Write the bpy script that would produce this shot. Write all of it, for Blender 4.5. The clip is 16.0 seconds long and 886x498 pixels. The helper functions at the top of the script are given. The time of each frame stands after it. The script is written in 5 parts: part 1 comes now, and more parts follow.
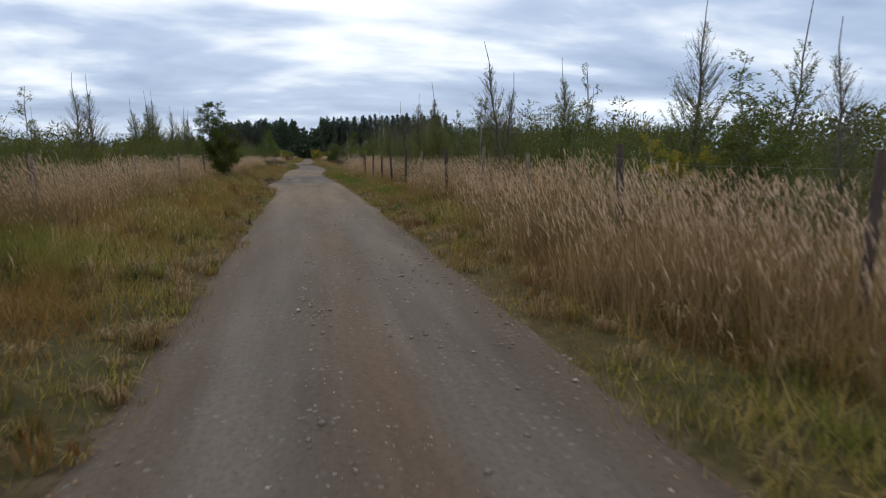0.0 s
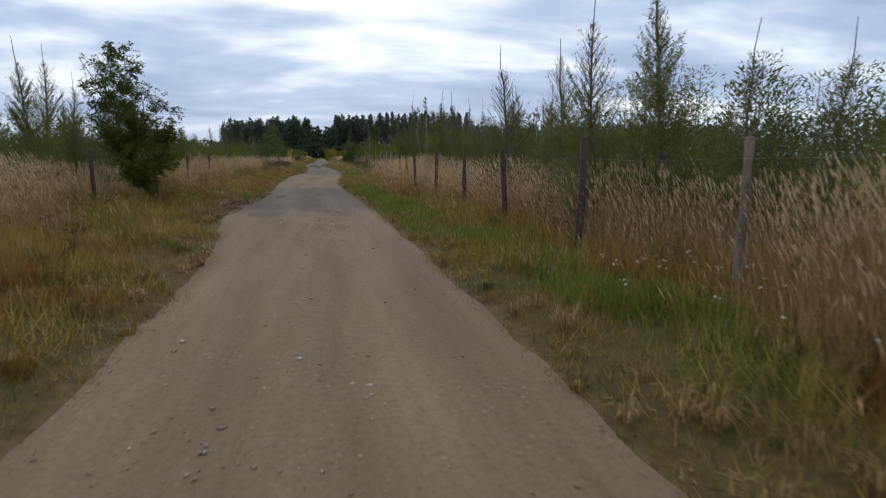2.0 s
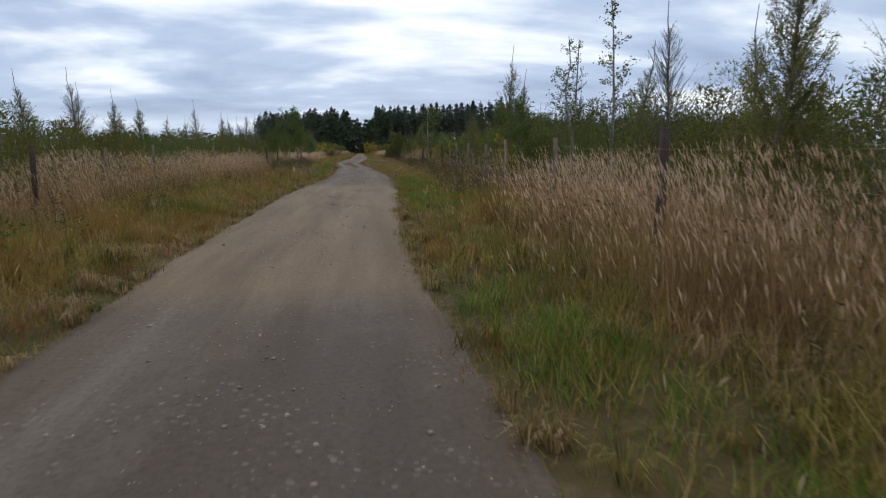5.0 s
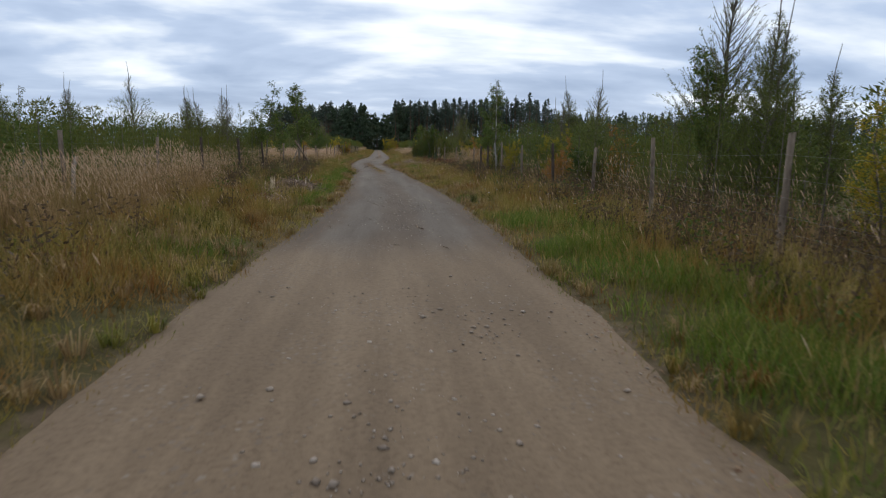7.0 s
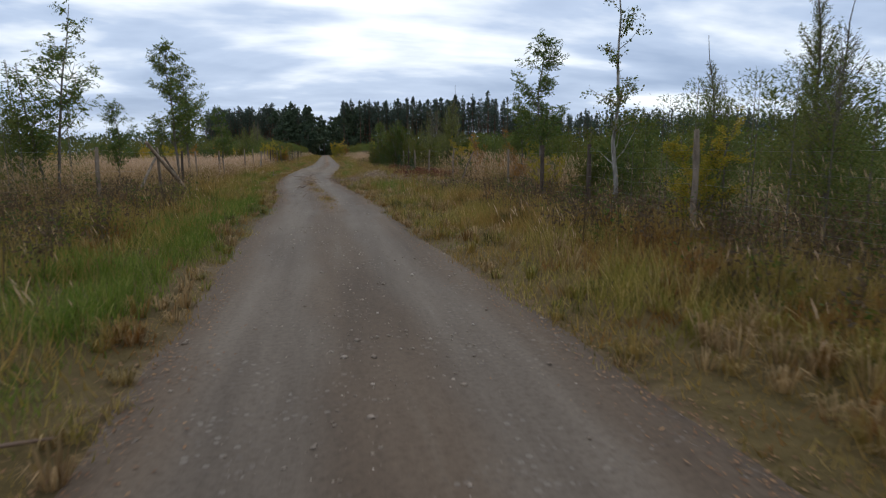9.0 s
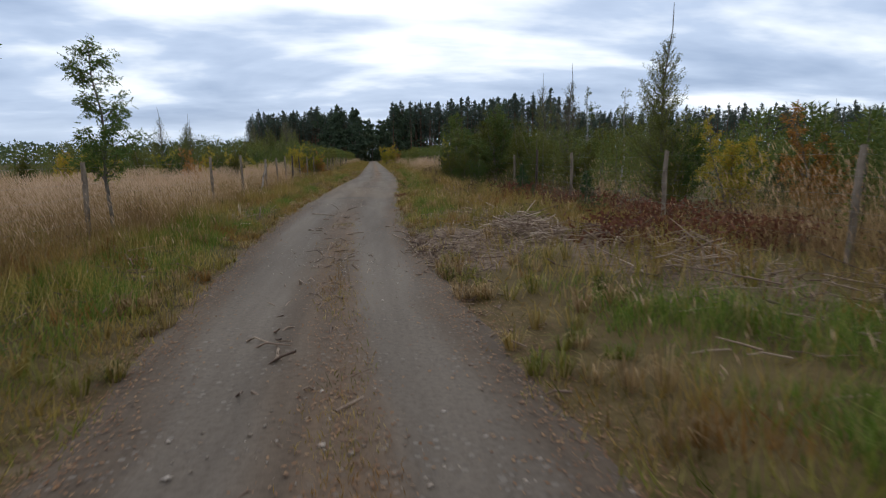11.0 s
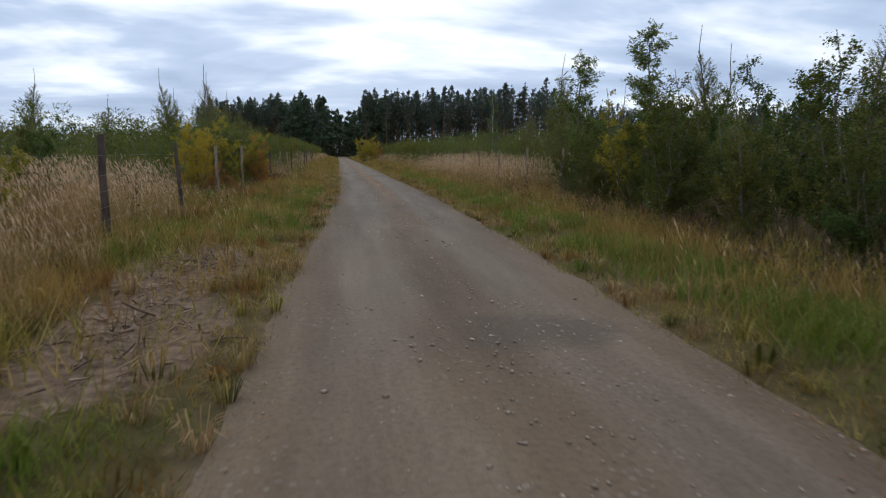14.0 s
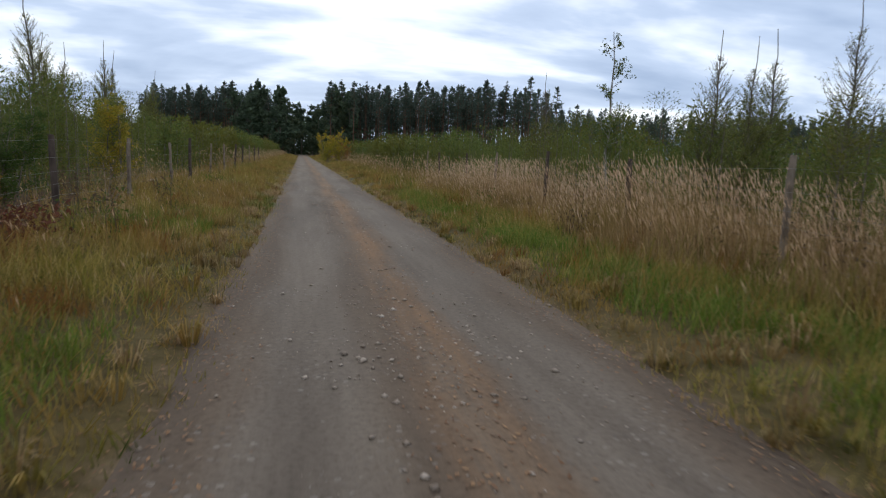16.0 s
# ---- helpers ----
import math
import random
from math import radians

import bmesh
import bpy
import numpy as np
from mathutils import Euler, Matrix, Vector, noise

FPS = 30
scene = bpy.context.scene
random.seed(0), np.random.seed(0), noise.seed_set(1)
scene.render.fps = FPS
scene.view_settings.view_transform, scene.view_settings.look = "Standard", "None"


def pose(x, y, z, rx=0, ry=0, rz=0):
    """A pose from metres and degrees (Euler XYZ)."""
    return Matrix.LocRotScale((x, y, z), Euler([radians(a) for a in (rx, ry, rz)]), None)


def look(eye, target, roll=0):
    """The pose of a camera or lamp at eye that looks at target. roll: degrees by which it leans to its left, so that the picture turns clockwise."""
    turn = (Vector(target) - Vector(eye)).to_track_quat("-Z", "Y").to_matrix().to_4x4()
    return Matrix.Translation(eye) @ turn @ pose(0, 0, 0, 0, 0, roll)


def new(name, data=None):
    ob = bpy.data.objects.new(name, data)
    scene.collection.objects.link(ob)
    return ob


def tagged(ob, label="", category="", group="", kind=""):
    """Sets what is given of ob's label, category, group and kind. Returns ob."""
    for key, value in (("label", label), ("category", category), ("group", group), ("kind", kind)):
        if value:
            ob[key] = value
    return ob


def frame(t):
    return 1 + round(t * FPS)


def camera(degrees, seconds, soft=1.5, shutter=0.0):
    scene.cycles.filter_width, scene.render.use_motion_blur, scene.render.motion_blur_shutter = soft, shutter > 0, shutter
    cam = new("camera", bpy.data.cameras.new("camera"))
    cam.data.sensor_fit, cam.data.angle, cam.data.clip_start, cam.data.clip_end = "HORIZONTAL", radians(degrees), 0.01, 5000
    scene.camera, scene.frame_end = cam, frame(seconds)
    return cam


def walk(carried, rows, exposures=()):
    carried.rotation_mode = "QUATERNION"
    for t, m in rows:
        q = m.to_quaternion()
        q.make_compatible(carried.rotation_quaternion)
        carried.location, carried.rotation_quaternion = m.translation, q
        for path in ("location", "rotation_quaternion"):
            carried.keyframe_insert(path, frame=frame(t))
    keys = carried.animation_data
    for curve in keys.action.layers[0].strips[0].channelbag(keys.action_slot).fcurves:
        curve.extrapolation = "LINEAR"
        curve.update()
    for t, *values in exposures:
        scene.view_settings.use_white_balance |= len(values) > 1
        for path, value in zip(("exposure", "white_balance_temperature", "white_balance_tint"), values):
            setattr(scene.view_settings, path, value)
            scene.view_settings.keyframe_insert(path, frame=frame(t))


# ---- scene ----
# ---- camera and walk ----
cam = camera(72.93, 16.0, soft=1.1, shutter=0.1)
PATH = [
    (0, (0.000, -0.000, 1.548), (2.166, 9.641, 0.013), -0.01),
    (0.5, (-0.041, 4.677, 1.553), (2.036, 14.339, 0.028), 0.50),
    (1, (0.041, 9.382, 1.540), (2.035, 19.060, 0.003), -0.27),
    (1.5, (0.246, 13.745, 1.533), (2.184, 23.431, -0.021), -0.50),
    (2, (0.365, 17.921, 1.540), (2.310, 27.609, 0.001), -0.03),
    (2.5, (0.504, 22.143, 1.525), (2.418, 31.833, -0.038), 0.17),
    (3, (0.554, 26.208, 1.568), (2.413, 35.897, -0.067), 0.45),
    (3.5, (0.606, 30.240, 1.543), (2.346, 39.945, -0.129), 0.39),
    (4, (0.597, 34.090, 1.539), (2.188, 43.820, -0.130), 0.28),
    (4.2, (0.639, 35.583, 1.494), (2.159, 45.338, -0.096), 0.51),
    (4.7, (0.656, 39.376, 1.503), (2.037, 49.150, -0.099), 0.20),
    (5.2, (0.616, 43.227, 1.521), (1.892, 53.007, -0.129), -0.47),
    (5.7, (0.497, 47.291, 1.541), (1.699, 57.072, -0.161), -1.09),
    (6.3, (0.260, 52.668, 1.552), (1.403, 62.452, -0.173), -1.15),
    (6.5, (0.165, 54.594, 1.547), (1.259, 64.384, -0.180), -1.03),
    (7, (-0.119, 59.355, 1.543), (0.976, 69.155, -0.118), 0.95),
    (7.5, (-0.223, 63.887, 1.553), (1.055, 73.674, -0.051), 2.18),
    (8, (-0.200, 68.807, 1.539), (1.290, 78.562, -0.078), 0.85),
    (8.2, (-0.180, 70.770, 1.537), (1.387, 80.511, -0.094), 0.51),
    (8.7, (-0.046, 75.710, 1.531), (1.729, 85.417, -0.089), 0.09),
    (9.2, (0.199, 80.736, 1.518), (2.131, 90.419, -0.069), -0.36),
    (9.7, (0.437, 85.914, 1.504), (2.392, 95.598, -0.046), -0.73),
    (10.3, (0.471, 92.419, 1.495), (2.154, 102.157, -0.032), -0.93),
    (10.5, (0.359, 94.703, 1.522), (1.883, 104.469, 0.006), -1.03),
    (11, (-0.075, 100.233, 1.596), (1.047, 110.052, 0.071), -0.92),
    (11.5, (-0.592, 105.367, 1.576), (0.155, 115.225, 0.070), -1.20),
    (12, (-1.068, 109.980, 1.572), (-0.483, 119.848, 0.066), -1.21),
    (12.5, (-1.417, 114.702, 1.549), (-0.676, 124.552, -0.006), -0.70),
    (13, (-1.612, 119.294, 1.548), (-0.501, 129.109, -0.009), -0.08),
    (13.5, (-1.591, 123.882, 1.555), (-0.164, 133.655, -0.009), 0.07),
    (14, (-1.541, 128.535, 1.535), (0.170, 138.261, -0.040), 0.29),
    (14.5, (-1.457, 133.296, 1.526), (0.484, 142.985, -0.013), 1.01),
    (15, (-1.257, 138.022, 1.547), (0.859, 147.678, 0.035), 1.68),
    (15.5, (-0.977, 142.702, 1.552), (1.301, 152.322, 0.043), 2.18),
    (16, (-0.722, 147.661, 1.498), (1.613, 157.264, -0.023), 2.40),
]
walk(cam, [(t, look(eye, target, roll)) for t, eye, target, roll in PATH], exposures=((0, -0.1, 6200, 6.8), (8, -0.06, 6200, 6.8), (11, -0.01, 6200, 6.8), (14, 0.02, 6200, 6.8), (16, 0.1, 6200, 6.8)))

# ---- world and sun: overcast autumn sky, brightest ahead of the road ----
SUN_AZ, SUN_EL = radians(5), radians(34)
world = bpy.data.worlds.new("overcast_sky")
scene.world = world
world.use_nodes = True
wn, wl = world.node_tree.nodes, world.node_tree.links
wn.clear()


def wnode(kind):
    return wn.new(kind)


def wmath(op, a, b=None, c=None):
    n = wn.new("ShaderNodeMath")
    n.operation = op
    for i, v in enumerate((a, b, c)):
        if v is None:
            continue
        if isinstance(v, (int, float)):
            n.inputs[i].default_value = v
        else:
            wl.new(v, n.inputs[i])
    return n.outputs[0]


w_sky = wnode("ShaderNodeTexSky")
w_sky.sky_type, w_sky.sun_disc, w_sky.sun_elevation, w_sky.sun_rotation = "NISHITA", False, SUN_EL, SUN_AZ
w_tc = wnode("ShaderNodeTexCoord")
w_sep = wnode("ShaderNodeSeparateXYZ")
wl.new(w_tc.outputs["Generated"], w_sep.inputs[0])
dx, dy, dz = w_sep.outputs
dzc = wmath("MAXIMUM", dz, 0.0)
den = wmath("ADD", dzc, 0.2)
# cloud deck seen in perspective
px, py = wmath("DIVIDE", dx, den), wmath("DIVIDE", dy, den)
w_com = wnode("ShaderNodeCombineXYZ")
wl.new(wmath("MULTIPLY", px, 0.62), w_com.inputs[0])
wl.new(py, w_com.inputs[1])
cl1 = wnode("ShaderNodeTexNoise")
cl1.inputs["Scale"].default_value, cl1.inputs["Detail"].default_value, cl1.inputs["Roughness"].default_value = 1.0, 5, 0.48
cl1.inputs["Distortion"].default_value = 0.7
wl.new(w_com.outputs[0], cl1.inputs["Vector"])
cl2 = wnode("ShaderNodeTexNoise")
cl2.inputs["Scale"].default_value, cl2.inputs["Detail"].default_value = 3.4, 5
wl.new(w_com.outputs[0], cl2.inputs["Vector"])
cover = wmath("ADD", wmath("MULTIPLY", cl1.outputs["Fac"], 0.72), wmath("MULTIPLY", cl2.outputs["Fac"], 0.28))
# glow of the veiled sun
sdir = Vector((math.sin(SUN_AZ) * math.cos(SUN_EL), math.cos(SUN_AZ) * math.cos(SUN_EL), math.sin(SUN_EL)))
dot = wmath("ADD", wmath("ADD", wmath("MULTIPLY", dx, sdir.x), wmath("MULTIPLY", dy, sdir.y)), wmath("MULTIPLY", dz, sdir.z))
glow = wmath("POWER", wmath("MAXIMUM", dot, 0.0), 11.0)
w_up = wnode("ShaderNodeMapRange")
w_up.interpolation_type = "SMOOTHSTEP"
w_up.inputs["From Min"].default_value, w_up.inputs["From Max"].default_value = 0.05, 0.24
wl.new(dz, w_up.inputs["Value"])
lift = wmath("ADD", wmath("MULTIPLY", cover, 1.25), wmath("ADD", wmath("MULTIPLY", glow, 0.22), wmath("MULTIPLY_ADD", w_up.outputs[0], 0.12, -0.203)))
ramp = wnode("ShaderNodeValToRGB")
ramp.color_ramp.elements[0].position, ramp.color_ramp.elements[0].color = 0.34, (0.36, 0.45, 0.64, 1)
ramp.color_ramp.elements[1].position, ramp.color_ramp.elements[1].color = 0.66, (1.22, 1.22, 1.23, 1)
mid = ramp.color_ramp.elements.new(0.5)
mid.color = (0.58, 0.67, 0.86, 1)
wl.new(lift, ramp.inputs[0])
# a little of the clear sky's colour through the deck, and a pale strip at the horizon
w_mix = wnode("ShaderNodeMix")
w_mix.data_type = "RGBA"
w_mix.inputs[0].default_value = 0.06
w_skys = wnode("ShaderNodeMix")
w_skys.data_type, w_skys.blend_type = "RGBA", "MULTIPLY"
w_skys.inputs[0].default_value = 1.0
wl.new(w_sky.outputs[0], w_skys.inputs[6])
w_skys.inputs[7].default_value = (0.1, 0.1, 0.1, 1)
wl.new(ramp.outputs[0], w_mix.inputs[6])
wl.new(w_skys.outputs[2], w_mix.inputs[7])
w_hor = wnode("ShaderNodeMapRange")
w_hor.interpolation_type = "SMOOTHSTEP"
w_hor.inputs["From Min"].default_value, w_hor.inputs["From Max"].default_value = 0.03, 0.075
w_hor.inputs["To Min"].default_value, w_hor.inputs["To Max"].default_value = 0.55, 0.0
wl.new(dz, w_hor.inputs["Value"])
w_pale = wnode("ShaderNodeMix")
w_pale.data_type = "RGBA"
wl.new(w_hor.outputs[0], w_pale.inputs[0])
wl.new(w_mix.outputs[2], w_pale.inputs[6])
w_pale.inputs[7].default_value = (0.68, 0.76, 0.9, 1)
w_bg = wnode("ShaderNodeBackground")
w_bg.inputs["Strength"].default_value = 1.0
wl.new(w_pale.outputs[2], w_bg.inputs["Color"])
w_out = wnode("ShaderNodeOutputWorld")
wl.new(w_bg.outputs[0], w_out.inputs["Surface"])

sun_data = bpy.data.lights.new("sun", "SUN")
sun_data.energy, sun_data.angle, sun_data.color = 0.8, radians(20), (1.0, 0.97, 0.92)
sun = new("sun", sun_data)
sun.matrix_world = look(tuple(sdir * 100), (0, 0, 0))


# ---- materials ----
def material(name, rough=0.9, spec=0.2):
    m = bpy.data.materials.new(name)
    m.use_nodes = True
    b = m.node_tree.nodes["Principled BSDF"]
    b.inputs["Roughness"].default_value = rough
    b.inputs["Specular IOR Level"].default_value = spec
    return m, m.node_tree.nodes, m.node_tree.links, b


def mth(n, l, op, a, b=None, clamp=False):
    k = n.new("ShaderNodeMath")
    k.operation, k.use_clamp = op, clamp
    for i, v in enumerate((a, b)):
        if v is None:
            continue
        if isinstance(v, (int, float)):
            k.inputs[i].default_value = v
        else:
            l.new(v, k.inputs[i])
    return k.outputs[0]


def ramp_of(n, l, fac, stops):
    r = n.new("ShaderNodeValToRGB")
    e = r.color_ramp.elements
    while len(e) < len(stops):
        e.new(0.5)
    for i, (p, c) in enumerate(stops):
        e[i].position, e[i].color = p, (*c, 1)
    l.new(fac, r.inputs[0])
    return r.outputs[0]


def noise_of(n, l, vec, scale, detail=4, rough=0.55):
    k = n.new("ShaderNodeTexNoise")
    k.inputs["Scale"].default_value, k.inputs["Detail"].default_value, k.inputs["Roughness"].default_value = scale, detail, rough
    if vec is not None:
        l.new(vec, k.inputs["Vector"])
    return k.outputs["Fac"]


def mix_of(n, l, fac, a, b, mode="MIX"):
    k = n.new("ShaderNodeMix")
    k.data_type, k.blend_type = "RGBA", mode
    for i, v in ((0, fac), (6, a), (7, b)):
        if isinstance(v, (int, float)):
            k.inputs[i].default_value = v
        elif isinstance(v, tuple):
            k.inputs[i].default_value = (*v, 1)
        else:
            l.new(v, k.inputs[i])
    return k.outputs[2]


def bump_of(n, l, b, height, dist, strength=1.0):
    k = n.new("ShaderNodeBump")
    k.inputs["Distance"].default_value, k.inputs["Strength"].default_value = dist, strength
    l.new(height, k.inputs["Height"])
    l.new(k.outputs[0], b.inputs["Normal"])


def plant(name, stops, patches=(), rough=0.75, through_light=0.35):
    """Leaves, needles or blades: colour varies by piece and by patch; thin enough to let light through."""
    m, n, l, b = material(name, rough, 0.25)
    geo = n.new("ShaderNodeNewGeometry")
    obj = n.new("ShaderNodeObjectInfo")
    isl = geo.outputs["Random Per Island"]
    var = mth(n, l, "ADD", mth(n, l, "MULTIPLY", isl, 0.72), mth(n, l, "MULTIPLY", obj.outputs["Random"], 0.28))
    col = ramp_of(n, l, var, stops)
    for m_col, m_scale, m_amount, m_at in patches:
        f = noise_of(n, l, geo.outputs["Position"], m_scale, 3)
        k = n.new("ShaderNodeMapRange")
        k.inputs["From Min"].default_value, k.inputs["From Max"].default_value = m_at, m_at + 0.1
        k.inputs["To Max"].default_value = m_amount
        l.new(f, k.inputs["Value"])
        col = mix_of(n, l, k.outputs[0], col, mix_of(n, l, 0.45, m_col, col, "OVERLAY"))
    l.new(col, b.inputs["Base Color"])
    tr = n.new("ShaderNodeBsdfTranslucent")
    l.new(col, tr.inputs["Color"])
    mx = n.new("ShaderNodeMixShader")
    mx.inputs[0].default_value = through_light
    l.new(b.outputs[0], mx.inputs[1])
    l.new(tr.outputs[0], mx.inputs[2])
    l.new(mx.outputs[0], n["Material Output"].inputs["Surface"])
    return m


def bark(name, dark, light, scale=18, rough=0.9):
    m, n, l, b = material(name, rough, 0.15)
    tc = n.new("ShaderNodeTexCoord")
    mp = n.new("ShaderNodeMapping")
    mp.inputs["Scale"].default_value = (1, 1, 0.25)
    l.new(tc.outputs["Object"], mp.inputs[0])
    f = noise_of(n, l, mp.outputs[0], scale, 5, 0.65)
    l.new(ramp_of(n, l, f, ((0.35, dark), (0.65, light))), b.inputs["Base Color"])
    bump_of(n, l, b, f, 0.01)
    return m


M_LARCH = plant("larch_needles", ((0.0, (0.12, 0.14, 0.03)), (0.5, (0.18, 0.19, 0.045)), (1.0, (0.28, 0.24, 0.07))), patches=(((0.1, 0.14, 0.03), 0.08, 0.5, 0.47),), through_light=0.42)
M_BIRCH = plant("birch_leaves", ((0.0, (0.055, 0.095, 0.018)), (0.6, (0.09, 0.12, 0.022)), (1.0, (0.26, 0.18, 0.025))))
M_ROWAN = plant("rowan_leaves", ((0.0, (0.06, 0.11, 0.022)), (0.6, (0.1, 0.14, 0.03)), (1.0, (0.22, 0.19, 0.04))))
M_SHRUB = plant("shrub_leaves_green", ((0.0, (0.038, 0.074, 0.014)), (0.75, (0.078, 0.112, 0.02)), (1.0, (0.27, 0.15, 0.027))), patches=(((0.18, 0.15, 0.02), 0.5, 0.55, 0.47),))
M_SHRUB_Y = plant("shrub_leaves_yellow", ((0.0, (0.17, 0.2, 0.02)), (0.5, (0.35, 0.29, 0.026)), (0.85, (0.5, 0.33, 0.034)), (1.0, (0.5, 0.16, 0.028))), patches=(((0.14, 0.18, 0.022), 0.6, 0.45, 0.5),))
M_SHRUB_O = plant("shrub_leaves_russet", ((0.0, (0.12, 0.1, 0.025)), (0.4, (0.27, 0.14, 0.03)), (0.75, (0.42, 0.17, 0.034)), (1.0, (0.46, 0.25, 0.045))))
# pine green raised and blued: the haze over the far forest is in this colour
M_PINE = plant("pine_needles", ((0.0, (0.052, 0.074, 0.054)), (1.0, (0.11, 0.138, 0.1))), through_light=0.25)
M_OAK = plant("forest_leaves", ((0.0, (0.0495, 0.0748, 0.045)), (0.8, (0.0935, 0.123, 0.065)), (1.0, (0.143, 0.132, 0.0625))), through_light=0.25)
M_THICKET = plant("plantation_foliage", ((0.0, (0.059, 0.092, 0.0195)), (0.55, (0.109, 0.136, 0.0273)), (0.93, (0.177, 0.165, 0.0351)), (1.0, (0.319, 0.177, 0.039))), patches=(((0.201, 0.159, 0.0286), 0.11, 0.55, 0.47),), through_light=0.3)
M_GREEN = plant("verge_grass", ((0.0, (0.06, 0.068, 0.01)), (0.3, (0.175, 0.162, 0.024)), (0.6, (0.295, 0.228, 0.05)), (0.85, (0.43, 0.31, 0.1)), (1.0, (0.58, 0.44, 0.22))), patches=(((0.36, 0.235, 0.08), 0.5, 0.8, 0.47), ((0.085, 0.18, 0.01), 0.33, 0.8, 0.55), ((0.25, 0.11, 0.03), 1.1, 0.85, 0.53), ((0.05, 0.065, 0.012), 1.7, 0.85, 0.55), ((0.45, 0.34, 0.16), 2.3, 0.7, 0.58)))
M_STRAW = plant("reed_grass_blades", ((0.0, (0.145, 0.087, 0.035)), (0.3, (0.31, 0.2, 0.088)), (0.75, (0.45, 0.31, 0.15)), (1.0, (0.58, 0.44, 0.245))), patches=(((0.2, 0.175, 0.04), 0.3, 0.55, 0.5), ((0.17, 0.1, 0.045), 0.9, 0.55, 0.54)), through_light=0.4)
M_PLUME = plant("reed_grass_plumes", ((0.0, (0.46, 0.295, 0.185)), (0.5, (0.6, 0.42, 0.275)), (1.0, (0.73, 0.555, 0.39))), patches=(((0.5, 0.38, 0.23), 0.07, 0.6, 0.5), ((0.4, 0.26, 0.155), 0.6, 0.5, 0.55)), through_light=0.5)
M_LUSH = plant("lush_grass", ((0.0, (0.045, 0.08, 0.009)), (0.4, (0.1, 0.16, 0.017)), (0.8, (0.2, 0.23, 0.04)), (1.0, (0.4, 0.34, 0.13))), patches=(((0.15, 0.17, 0.022), 0.7, 0.6, 0.5),), through_light=0.4)
M_LITTER = plant("leaf_litter", ((0.0, (0.09, 0.042, 0.02)), (0.5, (0.19, 0.093, 0.042)), (1.0, (0.34, 0.2, 0.095))), through_light=0.05)
M_WEED = plant("dead_weeds", ((0.0, (0.06, 0.042, 0.026)), (0.6, (0.125, 0.085, 0.048)), (1.0, (0.2, 0.125, 0.068))))
M_DAISY = plant("white_flower_heads", ((0.0, (0.7, 0.7, 0.66)), (1.0, (0.82, 0.8, 0.74))))
M_TWIG = bark("larch_bark", (0.09, 0.075, 0.06), (0.2, 0.17, 0.135))
M_BIRCHBARK = bark("birch_bark", (0.12, 0.10, 0.085), (0.42, 0.39, 0.35))
M_SPRUCE = plant("spruce_needles", ((0.0, (0.025, 0.055, 0.018)), (1.0, (0.06, 0.105, 0.03))), through_light=0.15)
M_PINEBARK = bark("pine_bark", (0.07, 0.045, 0.032), (0.2, 0.115, 0.075), 3)
M_POST = bark("weathered_post_wood", (0.11, 0.083, 0.06), (0.31, 0.245, 0.185), 9)
M_POSTDARK = bark("dark_post_wood", (0.05, 0.037, 0.03), (0.12, 0.09, 0.072), 9)
M_BRUSH = bark("dry_brushwood", (0.1, 0.065, 0.045), (0.4, 0.3, 0.21), 6)
M_TWIGS = plant("broken_twigs", ((0.0, (0.08, 0.05, 0.035)), (0.4, (0.2, 0.13, 0.088)), (0.75, (0.34, 0.245, 0.17)), (0.93, (0.52, 0.4, 0.29)), (1.0, (0.62, 0.52, 0.4))), through_light=0.0)
M_REDBRUSH = plant("withered_fern", ((0.0, (0.08, 0.03, 0.018)), (1.0, (0.2, 0.075, 0.038))))

M_WIRE, n_, l_, b_ = material("fence_wire", 0.45, 0.5)
b_.inputs["Base Color"].default_value, b_.inputs["Metallic"].default_value = (0.3, 0.29, 0.27, 1), 0.6


